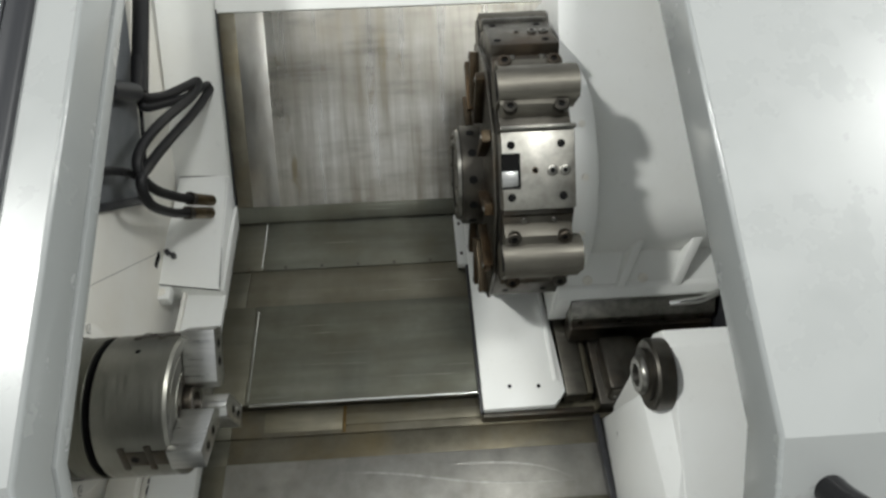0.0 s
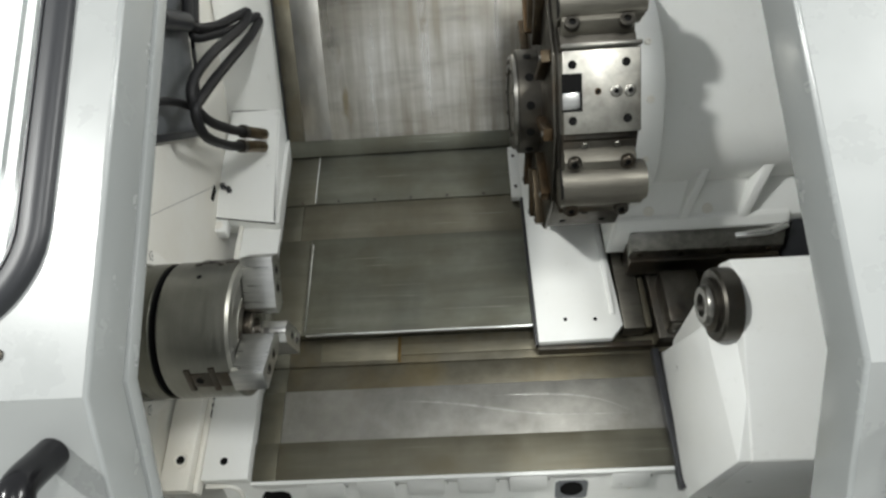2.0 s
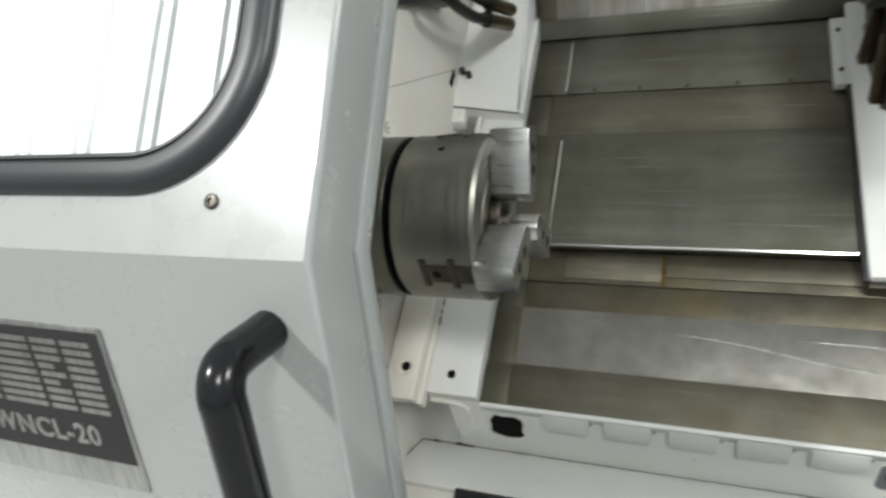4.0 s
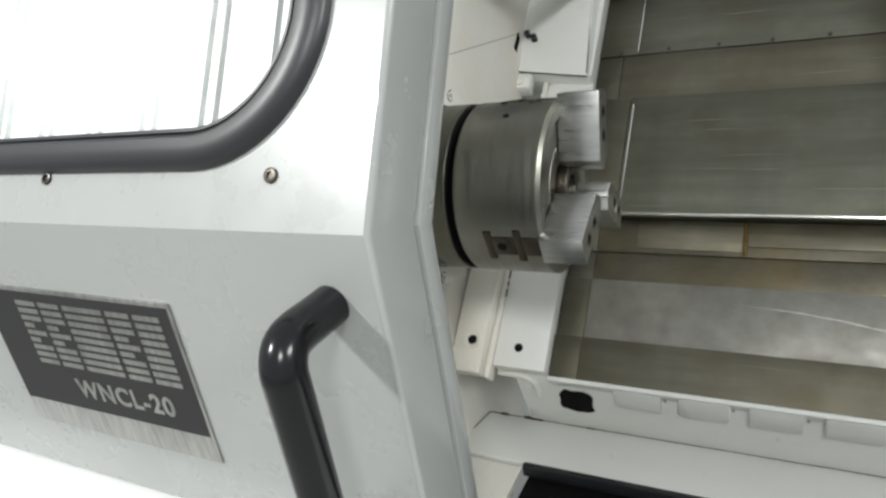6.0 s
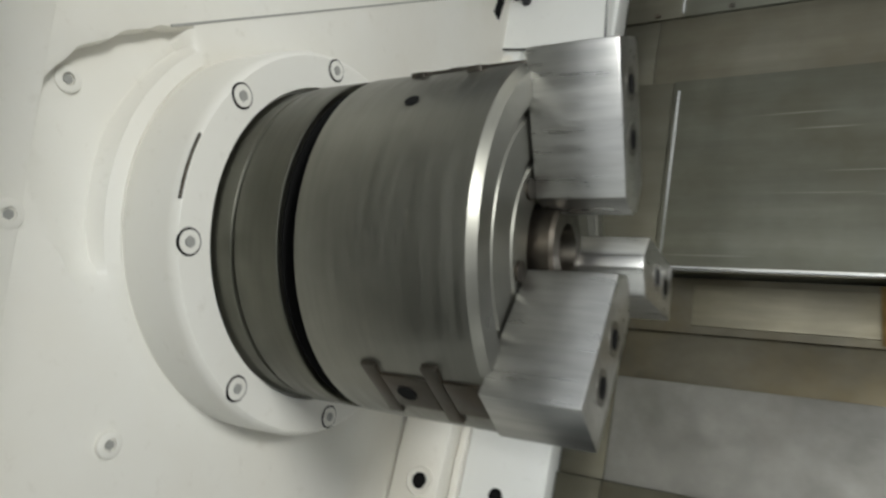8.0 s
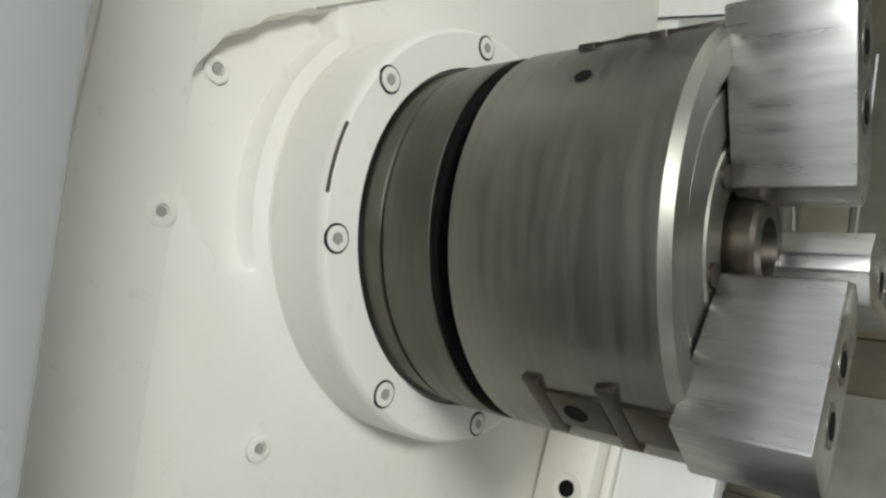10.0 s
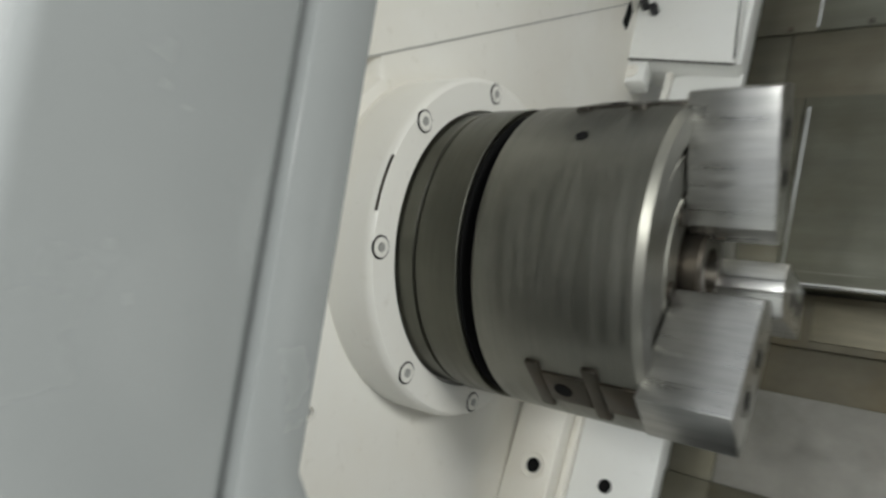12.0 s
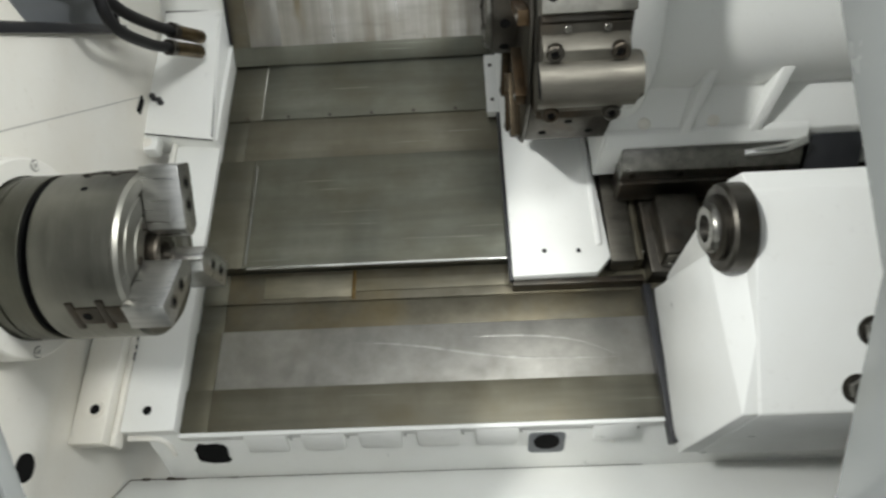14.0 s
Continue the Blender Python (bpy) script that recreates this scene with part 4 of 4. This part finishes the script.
def edge_return(x0, x1):
    """The folded side of a leaf, from x0 at the leaf to x1 at the opening, its outer corner well rounded."""
    bm = prism(RETURN, min(x0, x1), max(x0, x1))
    edges = [e for e in bm.edges if all(abs(v.co.x - x1) < 1e-5 for v in e.verts)]
    bmesh.ops.bevel(bm, geom=edges, offset=0.0036, segments=4, affect="EDGES", profile=0.5, clamp_overlap=True)
    return bm


part("upper_leaf", ring_sheet(spread(FRAME, WIN), WIN, on_up, -0.003, 0.0), "door", left)
part("lower_leaf", hull([on_low(x, d, l) for x in (-1.6, DOOR_L - 0.004) for d in (0.0, 0.325) for l in (-0.003, 0.0)]), "door", left)
part("edge_return", edge_return(DOOR_L - 0.0039, DOOR_L + 0.0015), "edge", left)
part("edge_lip", prism(LIP_O + LIP_I[::-1], DOOR_L - 0.02, DOOR_L + 0.004, bevel=0.001), "edge", left)


def gasket(section):
    """A moulding round the window; section: (inset, lift) across it."""
    bm = bmesh.new()
    loops = [[bm.verts.new(on_up(x, d, lift)) for x, d in rounded(-1.368 + c, -0.4545 - c, 0.0655 + c, 0.818 - c, 0.108 - c, 14)] for c, lift in section]
    for p, q in zip(loops, loops[1:]):
        for k in range(len(p)):
            bm.faces.new((p[k - 1], p[k], q[k], q[k - 1]))
    return bm


part("gasket", gasket([(-0.0175, -0.004), (-0.0172, 0.004), (-0.0145, 0.0085), (-0.008, 0.0122), (0.0, 0.0132), (0.008, 0.0122), (0.0115, 0.009), (0.0118, 0.004)]), "rubber", left, "black rubber window gasket")
part("gasket_bead", gasket([(0.0116, -0.004), (0.0118, 0.006), (0.0135, 0.0088), (0.0162, 0.0088), (0.0178, 0.006), (0.018, -0.004)]), "rubber", left)
part("window_pane", hull([on_up(x, d, l) for x, d in rounded(-1.36, -0.4625, 0.072, 0.81, 0.10) for l in (-0.001, 0.003)]), "glass", left, "clear window pane").visible_shadow = False
for x, d in ((-0.477, 0.0434), (-0.7532, 0.0433), (-0.477, 0.86), (-1.03, 0.0433)):
    socket_screw("screw", on_up(x, d, 0.0), (0, UPN[0], UPN[1]), 0.0062, left, "dark", 0.4)


def grip(parent, x):
    """A black bent-bar pull on the lower leaf."""
    h = part("handle", tube([on_low(x, 0.0585, -0.002), on_low(x, 0.058, 0.020), on_low(x + 0.002, 0.056, 0.044), on_low(x + 0.004, 0.058, 0.060), on_low(x + 0.006, 0.070, 0.0695), on_low(x + 0.0065, 0.090, 0.0705),
                             on_low(x + 0.0065, 0.16, 0.0705), on_low(x + 0.0065, 0.246, 0.0705), on_low(x + 0.006, 0.268, 0.0695), on_low(x + 0.004, 0.281, 0.060), on_low(x + 0.002, 0.283, 0.044), on_low(x, 0.282, 0.020),
                             on_low(x, 0.282, -0.002)], 0.0165, 24, 8), "handle", parent, "glossy black pull handle")
    return h


grip(left, -0.4310)
cover = thing("headstock_cover", on_up(-1.0, 0.4, -0.06), "white ribbed sheet cover behind the door's window", "cover panel")
part("sheet", hull([on_up(x, d, l) for x in (-1.6, -0.42) for d in (-0.02, 0.95) for l in (-0.064, -0.060)]), "panel", cover)
for k in range(9):
    x = -0.545 - 0.082 * k
    for dx in (0.0, 0.018):
        part("rib", hull([on_up(x + dx + e, d, l) for e, l in ((0.0, -0.0605), (0.006, -0.0605), (0.003, -0.055)) for d in (0.0, 0.93)]), "door", cover)
plate = thing("nameplate", on_low(-0.78, 0.16, 0.001), "dark nameplate with silver striped lettering on the door", "nameplate")


def on_plate(x0, x1, d0, d1, l0, l1, bevel=0.0, slant=0.0):
    return hull([on_low(x, d, l) for x, d in ((x0, d0), (x1, d0), (x1 + slant, d1), (x0 + slant, d1)) for l in (l0, l1)], bevel)


part("plate", on_plate(-0.911, -0.613, 0.0735, 0.2535, 0.0002, 0.0025, 0.0006), "name_silver", plate)
part("enamel_field", on_plate(-0.908, -0.6165, 0.0780, 0.2215, 0.0024, 0.0030), "name_dark", plate)

# five striped emblem blocks of plain bars, and the model designation below them
for k, (x0, x1, gap) in enumerate(((-0.850, -0.817, 0.5), (-0.811, -0.777, 0.55), (-0.771, -0.711, 0.0), (-0.705, -0.672, 0.62), (-0.666, -0.630, 0.0))):
    for row in range(9):
        d = 0.0885 + 0.0090 * row
        part("emblem_bar", on_plate(x0, x1 if not (gap and row in (3, 5)) else x0 + (x1 - x0) * gap, d, d + 0.0056, 0.0029, 0.0036), "name_silver", plate)
font = bpy.data.curves.new("model_text", "FONT")
font.offset = 0.0009
font.body, font.size, font.extrude, font.align_x, font.space_character = "WNCL-20", 0.0315, 0.0004, "LEFT", 1.12
holder = new("model_text", font)
holder.data.materials.append(M["name_silver"])
sheet = bpy.data.meshes.new_from_object(holder.evaluated_get(bpy.context.evaluated_depsgraph_get()))
bpy.data.objects.remove(holder)
lettering = bmesh.new()
lettering.from_mesh(sheet)
right_way, down = Vector((1, 0, 0)), Vector((0, -0.656, -0.755))
for v in lettering.verts:
    v.co = Vector(on_low(-0.802, 0.2035, 0.0033)) + right_way * v.co.x * 1.0 - down * v.co.y + Vector((0, LON[0], LON[1])) * v.co.z
part("model_text", lettering, "name_silver", plate)

right = thing("sliding_door", (0.5, -0.5, 0.0), "grey-white painted sliding door with black handle, standing open", "door")
part("upper_leaf", hull([on_up(x, d, l) for x in (DOOR_R + 0.004, 1.5) for d in (0.0, 0.93) for l in (-0.003, 0.0)]), "door", right)
part("lower_leaf", hull([on_low(x, d, l) for x in (DOOR_R + 0.004, 1.5) for d in (0.0, 0.325) for l in (-0.003, 0.0)]), "door", right)
part("edge_return", edge_return(DOOR_R + 0.0039, DOOR_R - 0.0015), "edge", right)
grip(right, 0.392)


# ---- workshop floor under the machine ----
ground = bmesh.new()
bmesh.ops.create_grid(ground, x_segments=8, y_segments=8, size=7)
ground.transform(TO_WORLD.inverted() @ Matrix.Translation((0, 0, -0.013)))
solid("floor", ground, "floor", "grey painted concrete workshop floor under the machine", "floor", kind="structure")
